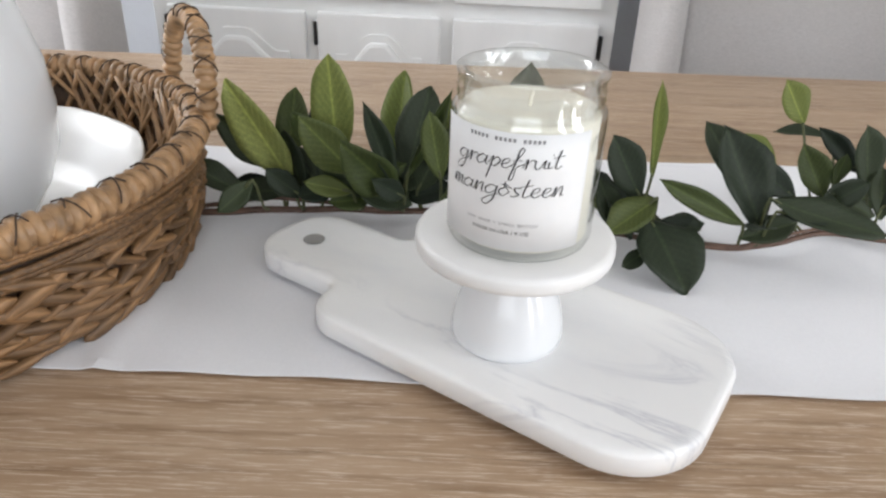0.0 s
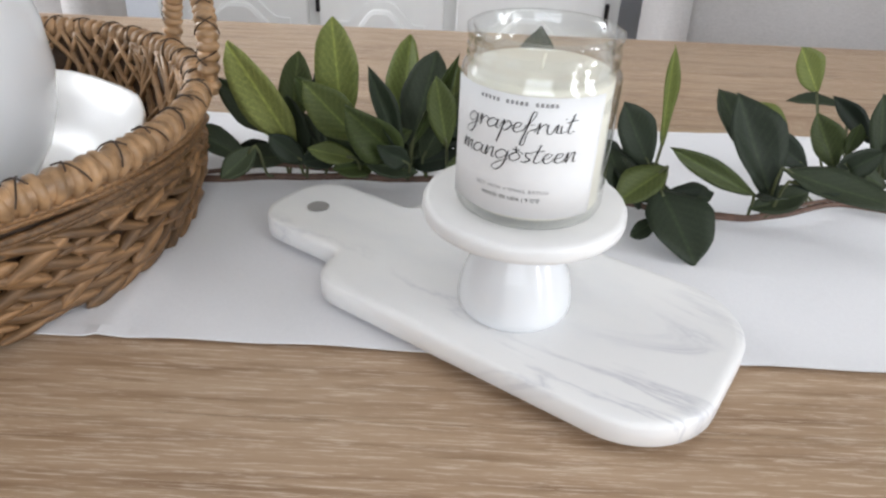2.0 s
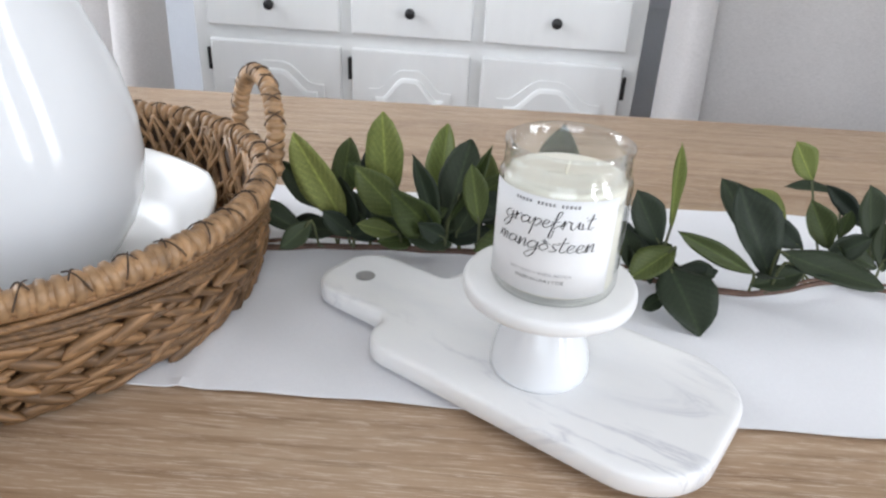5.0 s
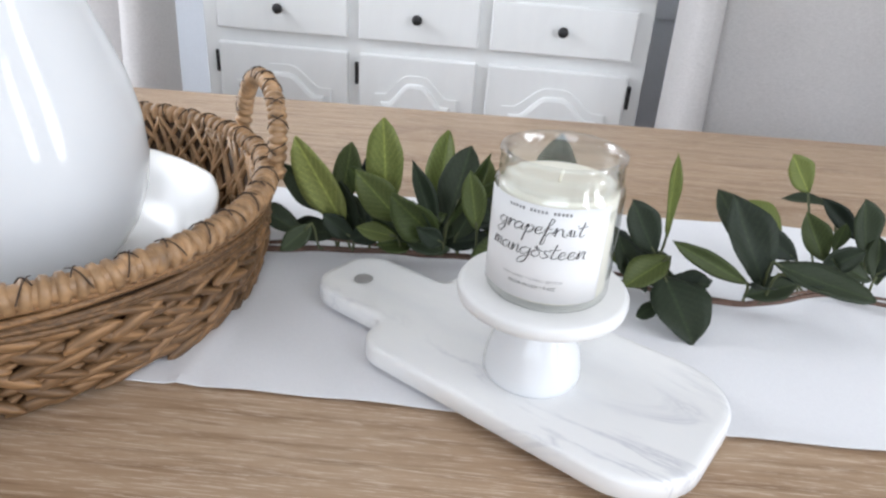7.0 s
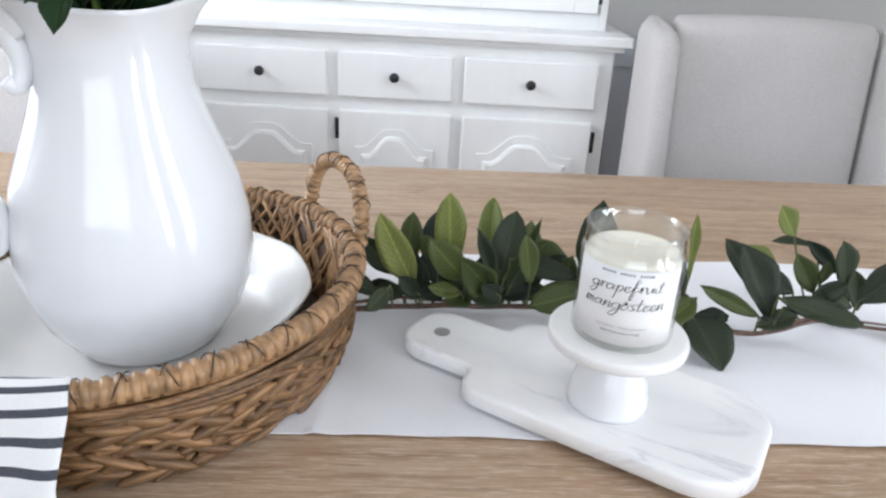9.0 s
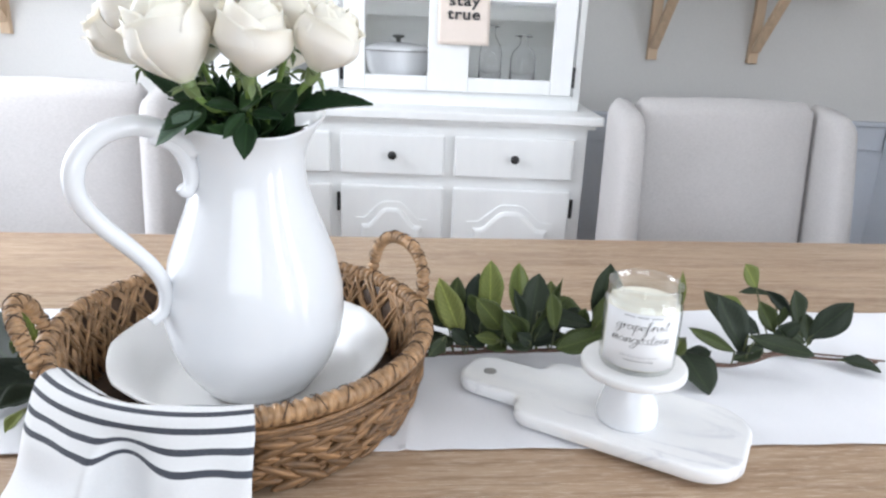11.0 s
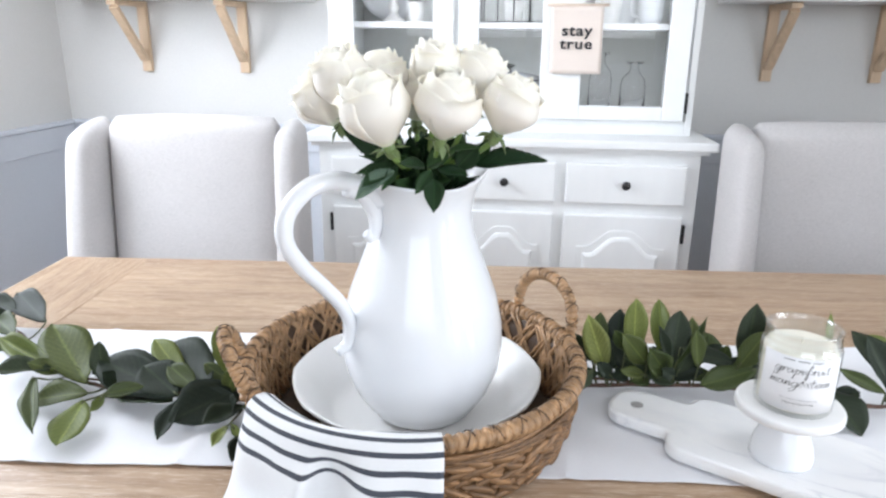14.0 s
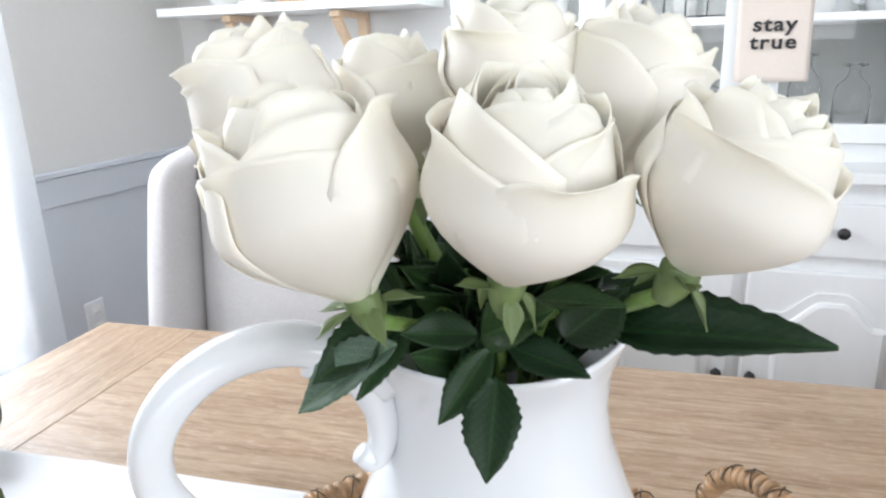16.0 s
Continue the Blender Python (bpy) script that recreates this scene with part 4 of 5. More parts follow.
        hx = b + 0.006 if i == 2 else a - 0.006
        for hz in (1.003, 1.9):
            put("hinge", boxed((hx, HU - 0.006, hz), (0.009, 0.012, 0.06), 0.002), BLACK, door, "black iron hinge")
    for x in (-0.049, 0.264):
        put("post", boxed((x, HU + 0.010, (0.95 + 2.0) / 2), (0.05, 0.018, 1.05), 0.002), PAINT)


SHELVES = (1.218, 1.50, 1.78)
DOOR_KNOB = 0.43
hutch()


# ---- wall shelves ----
def wall_shelf(x0, x1, brackets, label):
    zt = 1.324
    th = empty("wall_shelf", ROOM @ pose((x0 + x1) / 2, WALL_N, 0), label, "shelf", "wall shelves")
    part("board", boxed((0, -0.125, zt - 0.012), (x1 - x0, 0.245, 0.025), 0.002), PAINT, th, smooth=False)
    for bx in brackets:
        br = empty("bracket", Matrix.Identity(4), "", "")
        tagged(br, "raw pine triangular bracket")
        br.parent = th
        br.location = (bx - (x0 + x1) / 2, 0, 0)
        z1 = zt - 0.026
        part("upright", boxed((0, -0.011, z1 - 0.125), (0.034, 0.020, 0.250), 0.002), PINE, br, smooth=False)
        part("arm", boxed((0, -0.118, z1 - 0.010), (0.034, 0.190, 0.018), 0.002), PINE, br, smooth=False)
        a, b = Vector((0, -0.198, z1 - 0.024)), Vector((0, -0.028, z1 - 0.205))
        d = b - a
        turn = Matrix.Rotation(math.atan2(d.z, d.y), 4, "X")
        part("brace", boxed((a + b) / 2, (0.030, d.length, 0.018), 0.002, turn), PINE, br, smooth=False)
    return th


wall_shelf(-1.50, -0.60, (-1.262, -0.878), "white wall shelf on raw pine brackets")
wall_shelf(0.80, 1.66, (0.987, 1.344), "white wall shelf on raw pine brackets")


# ---- leaf garland ----
def leaf_mesh(name, bend, fold, material, wave, blunt=1.25, peak=0.85, teeth=0.0):
    """A leaf of length 1 along +y and width 1, facing +z, bent along its length."""
    bm = bmesh.new()
    nv, half = (22 if teeth else 10), 3
    rows = []
    for j in range(nv + 1):
        v = j / nv
        w = 0.5 * math.sin(math.pi * v ** peak) ** (1 / blunt) if 0 < v < 1 else 0.02
        w *= 1 + teeth * (1 if j % 2 else -1)
        row = []
        for i in range(-half, half + 1):
            u = i / half
            x = u * w + 0.012 * math.sin(17 * v + 3 * u) * abs(u)
            z = fold * abs(u) * w + bend * (v - v * v * 0.35) * v + wave * math.sin(9 * v + 2 * u) * abs(u)
            row.append(bm.verts.new((x, v, z)))
        rows.append(row)
    for a, b in zip(rows, rows[1:]):
        for i in range(2 * half):
            bm.faces.new((a[i], a[i + 1], b[i + 1], b[i]))
    # raised midrib on the under side gives the blade thickness
    geom = bm.faces[:]
    bmesh.ops.recalc_face_normals(bm, faces=geom)
    bmesh.ops.solidify(bm, geom=geom, thickness=0.012)
    return mesh_of(name, bm, material)


DARK = leafy("garland_leaf_dark", (0.013, 0.021, 0.014), (0.036, 0.050, 0.024), 0.60, 0.06)
MID = leafy("garland_leaf_mid", (0.045, 0.065, 0.022), (0.105, 0.130, 0.040), 0.48, 0.25)
LIGHT = leafy("garland_leaf_light", (0.16, 0.20, 0.055), (0.29, 0.32, 0.11), 0.5, 0.35)
LEAVES = [[leaf_mesh("leaf", b, f, m, w, s, k) for b, f, w, s, k in ((0.12, 0.22, 0.03, 1.45, 1.15), (-0.18, 0.28, 0.035, 1.3, 1.1), (0.20, 0.15, 0.03, 1.6, 1.2), (-0.10, 0.34, 0.03, 1.4, 1.15), (0.08, 0.4, 0.05, 1.2, 1.05))] for m in (DARK, MID, LIGHT)]


def set_leaf(owner, base, tip, width, meshes, pick, face, name="leaf"):
    b, t = Vector(base), Vector(tip)
    y = (t - b)
    length = y.length
    y.normalize()
    z = (Vector(face) - Vector(face).dot(y) * y).normalized()
    x = y.cross(z)
    m = Matrix((x, y, z)).transposed().to_4x4()
    m.translation = b
    ob = new(name, meshes[pick % len(meshes)])
    ob.parent = owner
    ob.matrix_local = owner.matrix_world.inverted() @ m @ Matrix.Diagonal((width, length, 0.5 * (length + width), 1))
    return ob


def garland(name_label, stem_points, sprigs, seed):
    rnd = random.Random(seed)
    s0 = stem_points[0]
    th = empty("leaf_garland", Matrix.Translation((s0[0], s0[1], TOP + 0.005)), name_label, "garland", "leaf garlands")
    bpy.context.view_layer.update()
    inv = Vector((s0[0], s0[1], TOP + 0.005))
    line = spline(stem_points, 60)
    line = [p + Vector((0, 0.0015 * noise.noise(p * 40), 0.0015 * noise.noise(p * 33 + Vector((5, 0, 0))))) for p in line]
    part("stem", tube(bmesh.new(), [p - inv for p in line], lambda s: 0.0028 - 0.0010 * s, 8), STEM, th, "thin brown woody stem")
    twin = [p + Vector((0.004 * math.sin(i * 0.45), 0.006 * math.sin(i * 0.3), 0.004 + 0.003 * math.sin(i * 0.37))) for i, p in enumerate(line)]
    part("stem", tube(bmesh.new(), [p - inv for p in twin], lambda s: 0.0018 - 0.0006 * s, 7), STEM, th, "thin brown woody stem")
    for rows in sprigs:
        for k, (bx, by, bz, tx, ty, tz, w, tone) in enumerate(rows):
            b, t = Vector((bx, by, bz)), Vector((tx, ty, tz))
            b.z, t.z = max(b.z, TOP + 0.009), max(t.z, TOP + 0.010)
            w = min(w * 1.2, (0.8 if w > 0.034 else 0.52) * (t - b).length)
            d = (t - b).normalized()
            upright = abs(d.z) > 0.3
            face = Vector((rnd.uniform(-0.4, 0.3), -1, rnd.uniform(0.2, 0.8))) if upright else Vector((rnd.uniform(-0.3, 0.3), rnd.uniform(-0.9, -0.2), 1))
            set_leaf(th, b, t, w, LEAVES[tone], rnd.randrange(5), face)
            near = min(line, key=lambda p: (p - b).length + 0.02 * abs(p.x - b.x))
            if (near - b).length > 0.006:
                midp = (near + b) / 2 + Vector((0, 0, -0.25 * abs(near.z - b.z)))
                part("twig", tube(bmesh.new(), [p - inv for p in spline([near, midp, b, b + d * 0.008], 8)], 0.0011, 6), TWIG, th, "thin green leaf stalk")
            for _ in range(rnd.choice((0, 1, 1, 2)) if upright else rnd.choice((0, 0, 1))):
                # a lower, darker leaf at the foot of the sprig
                f = near.lerp(b, 0.4) + Vector((rnd.uniform(-0.012, 0.012), rnd.uniform(-0.004, 0.012), 0.002))
                a = rnd.uniform(0, 2 * math.pi)
                e = f + Vector((0.042 * math.cos(a), 0.026 * math.sin(a), rnd.uniform(0.004, 0.034)))
                e.z = max(e.z, TOP + 0.012)
                set_leaf(th, f, e, 0.020, LEAVES[0 if rnd.random() < 0.7 else 1], rnd.randrange(4), (rnd.uniform(-0.5, 0.5), -0.7, 0.7))
    return th


LEFT_SPRIG = [
    (0.13, 0.515, 0.793, 0.097, 0.493, 0.878, 0.026, 2),
    (0.117, 0.53, 0.798, 0.074, 0.53, 0.84, 0.02, 0),
    (0.122, 0.54, 0.798, 0.128, 0.56, 0.852, 0.02, 1),
    (0.136, 0.52, 0.782, 0.127, 0.52, 0.834, 0.018, 0),
    (0.154, 0.52, 0.818, 0.133, 0.51, 0.85, 0.014, 1),
    (0.151, 0.55, 0.79, 0.155, 0.56, 0.855, 0.028, 0),
    (0.164, 0.515, 0.808, 0.159, 0.523, 0.887, 0.025, 2),
    (0.177, 0.505, 0.806, 0.143, 0.49, 0.851, 0.024, 1),
]
MIDDLE_SPRIG = [
    (0.206, 0.51, 0.79, 0.169, 0.485, 0.839, 0.027, 1),
    (0.205, 0.505, 0.797, 0.183, 0.5, 0.861, 0.014, 0),
    (0.205, 0.53, 0.801, 0.209, 0.58, 0.863, 0.021, 2),
    (0.212, 0.52, 0.794, 0.23, 0.56, 0.854, 0.028, 0),
    (0.214, 0.51, 0.803, 0.244, 0.51, 0.869, 0.009, 1),
    (0.238, 0.5, 0.805, 0.228, 0.5, 0.856, 0.017, 1),
    (0.24, 0.53, 0.798, 0.245, 0.55, 0.85, 0.019, 1),
    (0.233, 0.53, 0.811, 0.26, 0.53, 0.836, 0.016, 1),
    (0.221, 0.52, 0.786, 0.237, 0.52, 0.822, 0.025, 0),
]
LOW_LEAVES = [
    (0.138, 0.505, 0.787, 0.114, 0.5, 0.811, 0.015, 0),
    (0.175, 0.5, 0.794, 0.143, 0.49, 0.806, 0.013, 1),
    (0.183, 0.51, 0.786, 0.151, 0.505, 0.815, 0.016, 0),
    (0.108, 0.49, 0.806, 0.087, 0.47, 0.791, 0.016, 0),
    (0.181, 0.52, 0.784, 0.166, 0.52, 0.804, 0.013, 0),
    (0.212, 0.505, 0.789, 0.189, 0.49, 0.809, 0.014, 0),
]
BEHIND_SPRIG = [
    (0.292, 0.5, 0.809, 0.293, 0.49, 0.891, 0.031, 0),
    (0.281, 0.49, 0.81, 0.305, 0.48, 0.862, 0.032, 1),
    (0.287, 0.53, 0.798, 0.244, 0.55, 0.827, 0.033, 1),
    (0.221, 0.52, 0.82, 0.281, 0.51, 0.804, 0.023, 0),
    (0.304, 0.49, 0.808, 0.235, 0.48, 0.788, 0.027, 1),
    (0.277, 0.53, 0.786, 0.283, 0.53, 0.822, 0.019, 1),
]
DROOPING_SPRIG = [
    (0.389, 0.5, 0.811, 0.379, 0.497, 0.883, 0.009, 2),
    (0.376, 0.48, 0.804, 0.349, 0.48, 0.849, 0.025, 0),
    (0.365, 0.48, 0.777, 0.346, 0.48, 0.818, 0.015, 0),
    (0.383, 0.465, 0.81, 0.345, 0.44, 0.797, 0.022, 1),
    (0.382, 0.47, 0.793, 0.397, 0.416, 0.76, 0.039, 0),
    (0.378, 0.45, 0.779, 0.358, 0.44, 0.771, 0.013, 0),
    (0.447, 0.466, 0.791, 0.376, 0.455, 0.829, 0.013, 1),
]
RIGHT_SPRIG = [
    (0.458, 0.48, 0.797, 0.429, 0.52, 0.848, 0.024, 0),
    (0.461, 0.47, 0.787, 0.431, 0.5, 0.85, 0.032, 0),
    (0.494, 0.53, 0.807, 0.47, 0.55, 0.829, 0.021, 2),
    (0.497, 0.5, 0.798, 0.454, 0.5, 0.825, 0.018, 0),
    (0.522, 0.56, 0.834, 0.494, 0.554, 0.869, 0.024, 2),
    (0.55, 0.56, 0.822, 0.511, 0.58, 0.821, 0.012, 0),
    (0.531, 0.52, 0.789, 0.508, 0.53, 0.828, 0.028, 1),
]
FAR_RIGHT_SPRIG = [
    (0.566, 0.54, 0.801, 0.525, 0.54, 0.837, 0.014, 0),
    (0.459, 0.465, 0.811, 0.526, 0.44, 0.794, 0.023, 0),
    (0.463, 0.46, 0.804, 0.5, 0.45, 0.801, 0.013, 0),
    (0.564, 0.52, 0.795, 0.543, 0.52, 0.847, 0.023, 0),
    (0.536, 0.52, 0.799, 0.537, 0.52, 0.825, 0.016, 1),
    (0.557, 0.49, 0.794, 0.596, 0.48, 0.846, 0.03, 0),
    (0.587, 0.47, 0.775, 0.63, 0.45, 0.768, 0.034, 0),
]
HANDLE_SPRIG = [
    (-0.378, 0.462, 0.784, -0.489, 0.518, 0.79, 0.051, 0),
    (-0.461, 0.478, 0.776, -0.386, 0.463, 0.78, 0.042, 0),
    (-0.45, 0.431, 0.8, -0.409, 0.444, 0.806, 0.015, 1),
    (-0.377, 0.458, 0.786, -0.427, 0.495, 0.798, 0.051, 0),
    (-0.344, 0.475, 0.786, -0.421, 0.552, 0.8, 0.054, 0),
    (-0.383, 0.494, 0.79, -0.436, 0.553, 0.806, 0.026, 2),
    (-0.356, 0.461, 0.792, -0.398, 0.495, 0.803, 0.023, 1),
    (-0.309, 0.484, 0.782, -0.368, 0.412, 0.784, 0.047, 0),
]
LOW_SPRIG = [
    (-0.3, 0.45, 0.776, -0.332, 0.404, 0.778, 0.031, 0),
    (-0.373, 0.454, 0.782, -0.377, 0.394, 0.77, 0.019, 0),
    (-0.302, 0.4, 0.782, -0.311, 0.374, 0.772, 0.031, 2),
    (-0.3, 0.404, 0.782, -0.287, 0.394, 0.772, 0.017, 2),
    (-0.283, 0.396, 0.774, -0.285, 0.355, 0.768, 0.027, 0),
]
WINDOW_SPRIG = [
    (-0.497, 0.487, 0.785, -0.576, 0.572, 0.812, 0.051, 1),
    (-0.523, 0.523, 0.79, -0.608, 0.571, 0.8, 0.02, 1),
    (-0.506, 0.502, 0.79, -0.594, 0.541, 0.79, 0.016, 1),
    (-0.486, 0.467, 0.782, -0.549, 0.457, 0.782, 0.035, 1),
    (-0.479, 0.446, 0.784, -0.469, 0.369, 0.77, 0.032, 2),
    (-0.465, 0.464, 0.78, -0.472, 0.444, 0.772, 0.015, 2),
]
UPRIGHT_SPRIG = [
    (-0.326, 0.495, 0.79, -0.339, 0.5, 0.855, 0.021, 2),
    (-0.326, 0.475, 0.777, -0.311, 0.475, 0.817, 0.022, 1),
    (-0.486, 0.505, 0.774, -0.491, 0.52, 0.824, 0.021, 0),
]
END_SPRIG = [
    (-0.538, 0.498, 0.795, -0.647, 0.572, 0.8, 0.024, 2),
    (-0.544, 0.502, 0.795, -0.603, 0.48, 0.8, 0.034, 0),
    (-0.552, 0.479, 0.795, -0.494, 0.367, 0.8, 0.018, 1),
    (-0.63, 0.644, 0.795, -0.714, 0.729, 0.8, 0.036, 0),
    (-0.644, 0.595, 0.795, -0.714, 0.659, 0.8, 0.029, 1),
    (-0.631, 0.574, 0.795, -0.635, 0.531, 0.8, 0.023, 1),
    (-0.694, 0.68, 0.795, -0.747, 0.712, 0.8, 0.027, 0),
]
garland("green artificial leaf garland with upright leaves on runner",
        [(0.055, 0.512, TOP + 0.010), (0.14, 0.519, TOP + 0.010), (0.25, 0.520, TOP + 0.010), (0.33, 0.500, TOP + 0.011), (0.415, 0.474, TOP + 0.010), (0.468, 0.474, TOP + 0.010), (0.516, 0.492, TOP + 0.012), (0.56, 0.488, TOP + 0.010), (0.64, 0.470, TOP + 0.010)],
        [LEFT_SPRIG, MIDDLE_SPRIG, LOW_LEAVES, BEHIND_SPRIG, DROOPING_SPRIG, RIGHT_SPRIG, FAR_RIGHT_SPRIG], 7)
garland("dark green artificial leaf garland lying on the runner",
        [(-0.300, 0.470, TOP + 0.013), (-0.367, 0.482, TOP + 0.014), (-0.474, 0.492, TOP + 0.016), (-0.569, 0.542, TOP + 0.018), (-0.674, 0.64, TOP + 0.016), (-0.735, 0.675, TOP + 0.014)],
        [HANDLE_SPRIG, LOW_SPRIG, WINDOW_SPRIG, UPRIGHT_SPRIG, END_SPRIG], 21)


# ---- striped towel over the basket ----
def towel():
    th = empty("tea_towel", pose(BX, BY, TOP), "white cotton tea towel with charcoal stripes over basket rim", "towel")
    bm = bmesh.new()
    nu = 56
    stops = [-0.060, -0.05, -0.042, -0.034]
    s = -0.0205
    marks = set()
    for k in range(6):
        stops += [s]
        marks.add(len(stops) - 1)
        stops += [s + 0.0042, s + 0.0085]
        s += 0.0126
    stops += [s + 0.008 * k for k in range(0, 17)]
    rim_top = RIM_Z + 0.004 + 0.0115

    def place(u, s):
        wave = 0.0050 + 0.0070 * math.sin(9 * u + 0.6) + 0.0042 * math.sin(19 * u + 2) + 0.006 * math.exp(-((u - 0.52 - 1.2 * s) / 0.05) ** 2) + 0.003 * noise.noise((u * 6, s * 25, 1))
        a0 = radians(-80 - 62 * u)
        if s < 0:
            keep = 0.12 + 0.88 * min(1, u * 1.5) - 0.22 * math.exp(-((u - 0.45) / 0.09) ** 2)
            d = -s * keep
            r = RIM_R - 0.001 - 0.55 * d - 0.006 * min(1, d / 0.01)
            z = rim_top - 0.70 * d + 0.002 * math.sin(8 * u)
            z = min(rim_top, z)
        else:
            over = min(s, 0.024) / 0.024
            r = RIM_R + 0.0155 * math.sin(over * math.pi / 2)
            z = rim_top - 0.016 * (1 - math.cos(over * math.pi / 2)) - max(0, s - 0.024)
        x, y = r * math.cos(a0), r * math.sin(a0)
        if s > 0.02:
            fall = s - 0.02
            low = 0.0035
            hang = (0.10 + 0.10 * u) * min(fall, 0.07) + wave * 1.6 * min(1, fall / 0.03) + 0.006 * math.sin(5.2 * u + 1) * min(1, fall / 0.05)
            x -= (0.02 + 0.17 * u * u) * fall
            y -= hang
            k = max(0, low + 0.022 - z)
            y -= 0.8 * k
            z = max(z, low + 0.022 * math.exp(-k / 0.022)) + 0.003 * abs(math.sin(6 * u)) * min(1, k / 0.02)
        return (x, y, z)
    grid = [[bm.verts.new(place(i / nu, s)) for s in stops] for i in range(nu + 1)]
    for j in range(len(stops) - 1):
        for i in range(nu):
            f = bm.faces.new((grid[i][j], grid[i + 1][j], grid[i + 1][j + 1], grid[i][j + 1]))
            f.material_index = 1 if j in marks else 0
    bmesh.ops.recalc_face_normals(bm, faces=bm.faces[:])
    bmesh.ops.solidify(bm, geom=bm.faces[:], thickness=0.0011)
    me = mesh_of("cloth", bm, TOWEL)
    me.materials.append(STRIPE)
    part("cloth", me, None, th)


towel()


# ---- roses in the pitcher ----
def petal_material():
    m, t, b = nodes_of("cream_rose_petal")
    n, _ = noise_of(t, 30, 4, (1, 1, 0.35))
    co = t.nodes.new("ShaderNodeTexCoord")
    sep = t.nodes.new("ShaderNodeSeparateXYZ")
    t.links.new(co.outputs["Generated"], sep.inputs[0])
    rise = ramp(t, sep.outputs[2], [(0.0, (0.88, 0.90, 0.66)), (0.16, (0.99, 0.93, 0.79)), (0.75, (0.99, 0.925, 0.805)), (1.0, (0.985, 0.945, 0.805))]).outputs[0]
    var = ramp(t, n.outputs[0], [(0.3, (0.98, 0.97, 0.96)), (0.7, (1.02, 1.02, 1.02))]).outputs[0]
    col = mixed(t, rise, var, 1.0, "MULTIPLY")
    t.links.new(col, b.inputs["Base Color"])
    b.inputs["Roughness"].default_value = 0.55
    b.inputs["Subsurface Weight"].default_value = 0.25
    b.inputs["Subsurface Radius"].default_value = (1.0, 0.8, 0.6)
    b.inputs["Subsurface Scale"].default_value = 0.004
    bump(t, b, n.outputs[0], 0.12, 0.0008)
    tr = t.nodes.new("ShaderNodeBsdfTranslucent")
    t.links.new(col, tr.inputs[0])
    mix = t.nodes.new("ShaderNodeMixShader")
    mix.inputs[0].default_value = 0.10
    t.links.new(b.outputs[0], mix.inputs[1])
    t.links.new(tr.outputs[0], mix.inputs[2])
    t.links.new(mix.outputs[0], t.nodes["Material Output"].inputs[0])
    return m


PETAL = petal_material()


def petal_mesh(R, H, wide, arch, close, flare, seed):
    """One cupped petal of a rose with an arched edge, standing on the axis at the origin and facing +x."""
    rnd = random.Random(seed)
    a0, a1 = rnd.uniform(0, 50), rnd.uniform(0, 50)
    tilt = rnd.choice((-1, 1)) * rnd.uniform(0.04, 0.14)

    def place(pu, pv):
        u, s = 2 * pu - 1, pv
        top = 1 - arch * abs(u) ** 2.3 + tilt * u * (1 - abs(u)) + 0.03 * noise.noise((u * 2.5 + a0, 1, 0)) + 0.006 * noise.noise((u * 9 + a0, 4, 0))
        s2 = s * top
        r = R * (0.13 + 0.87 * math.sin(math.pi / 2 * min(1, s2 / 0.63)) ** 1.15)
        r *= 1 - close * max(0, s2 - 0.56) ** 1.3
        k = max(0, (s2 - 0.76) / 0.24)
        roll = flare * (1 + 0.8 * noise.noise((u * 2.2 + a1, 2, 3)))
        r += R * roll * k ** 1.8
        r *= 1 + 0.035 * u + 0.018 * noise.noise((u * 1.6 + a0, s * 2.0, 7))
        z = H * s2 - R * 0.6 * roll * k ** 2.6
        a = u * wide * (0.55 + 0.45 * math.sin(math.pi * min(0.5, s * 0.8 + 0.05)))
        return (r * math.cos(a), r * math.sin(a), z)
    bm = sheet(bmesh.new(), place, 18, 18, 0.0)
    bmesh.ops.recalc_face_normals(bm, faces=bm.faces[:])
    bmesh.ops.solidify(bm, geom=bm.faces[:], thickness=0.0003)
    return mesh_of("petal", bm, PETAL)


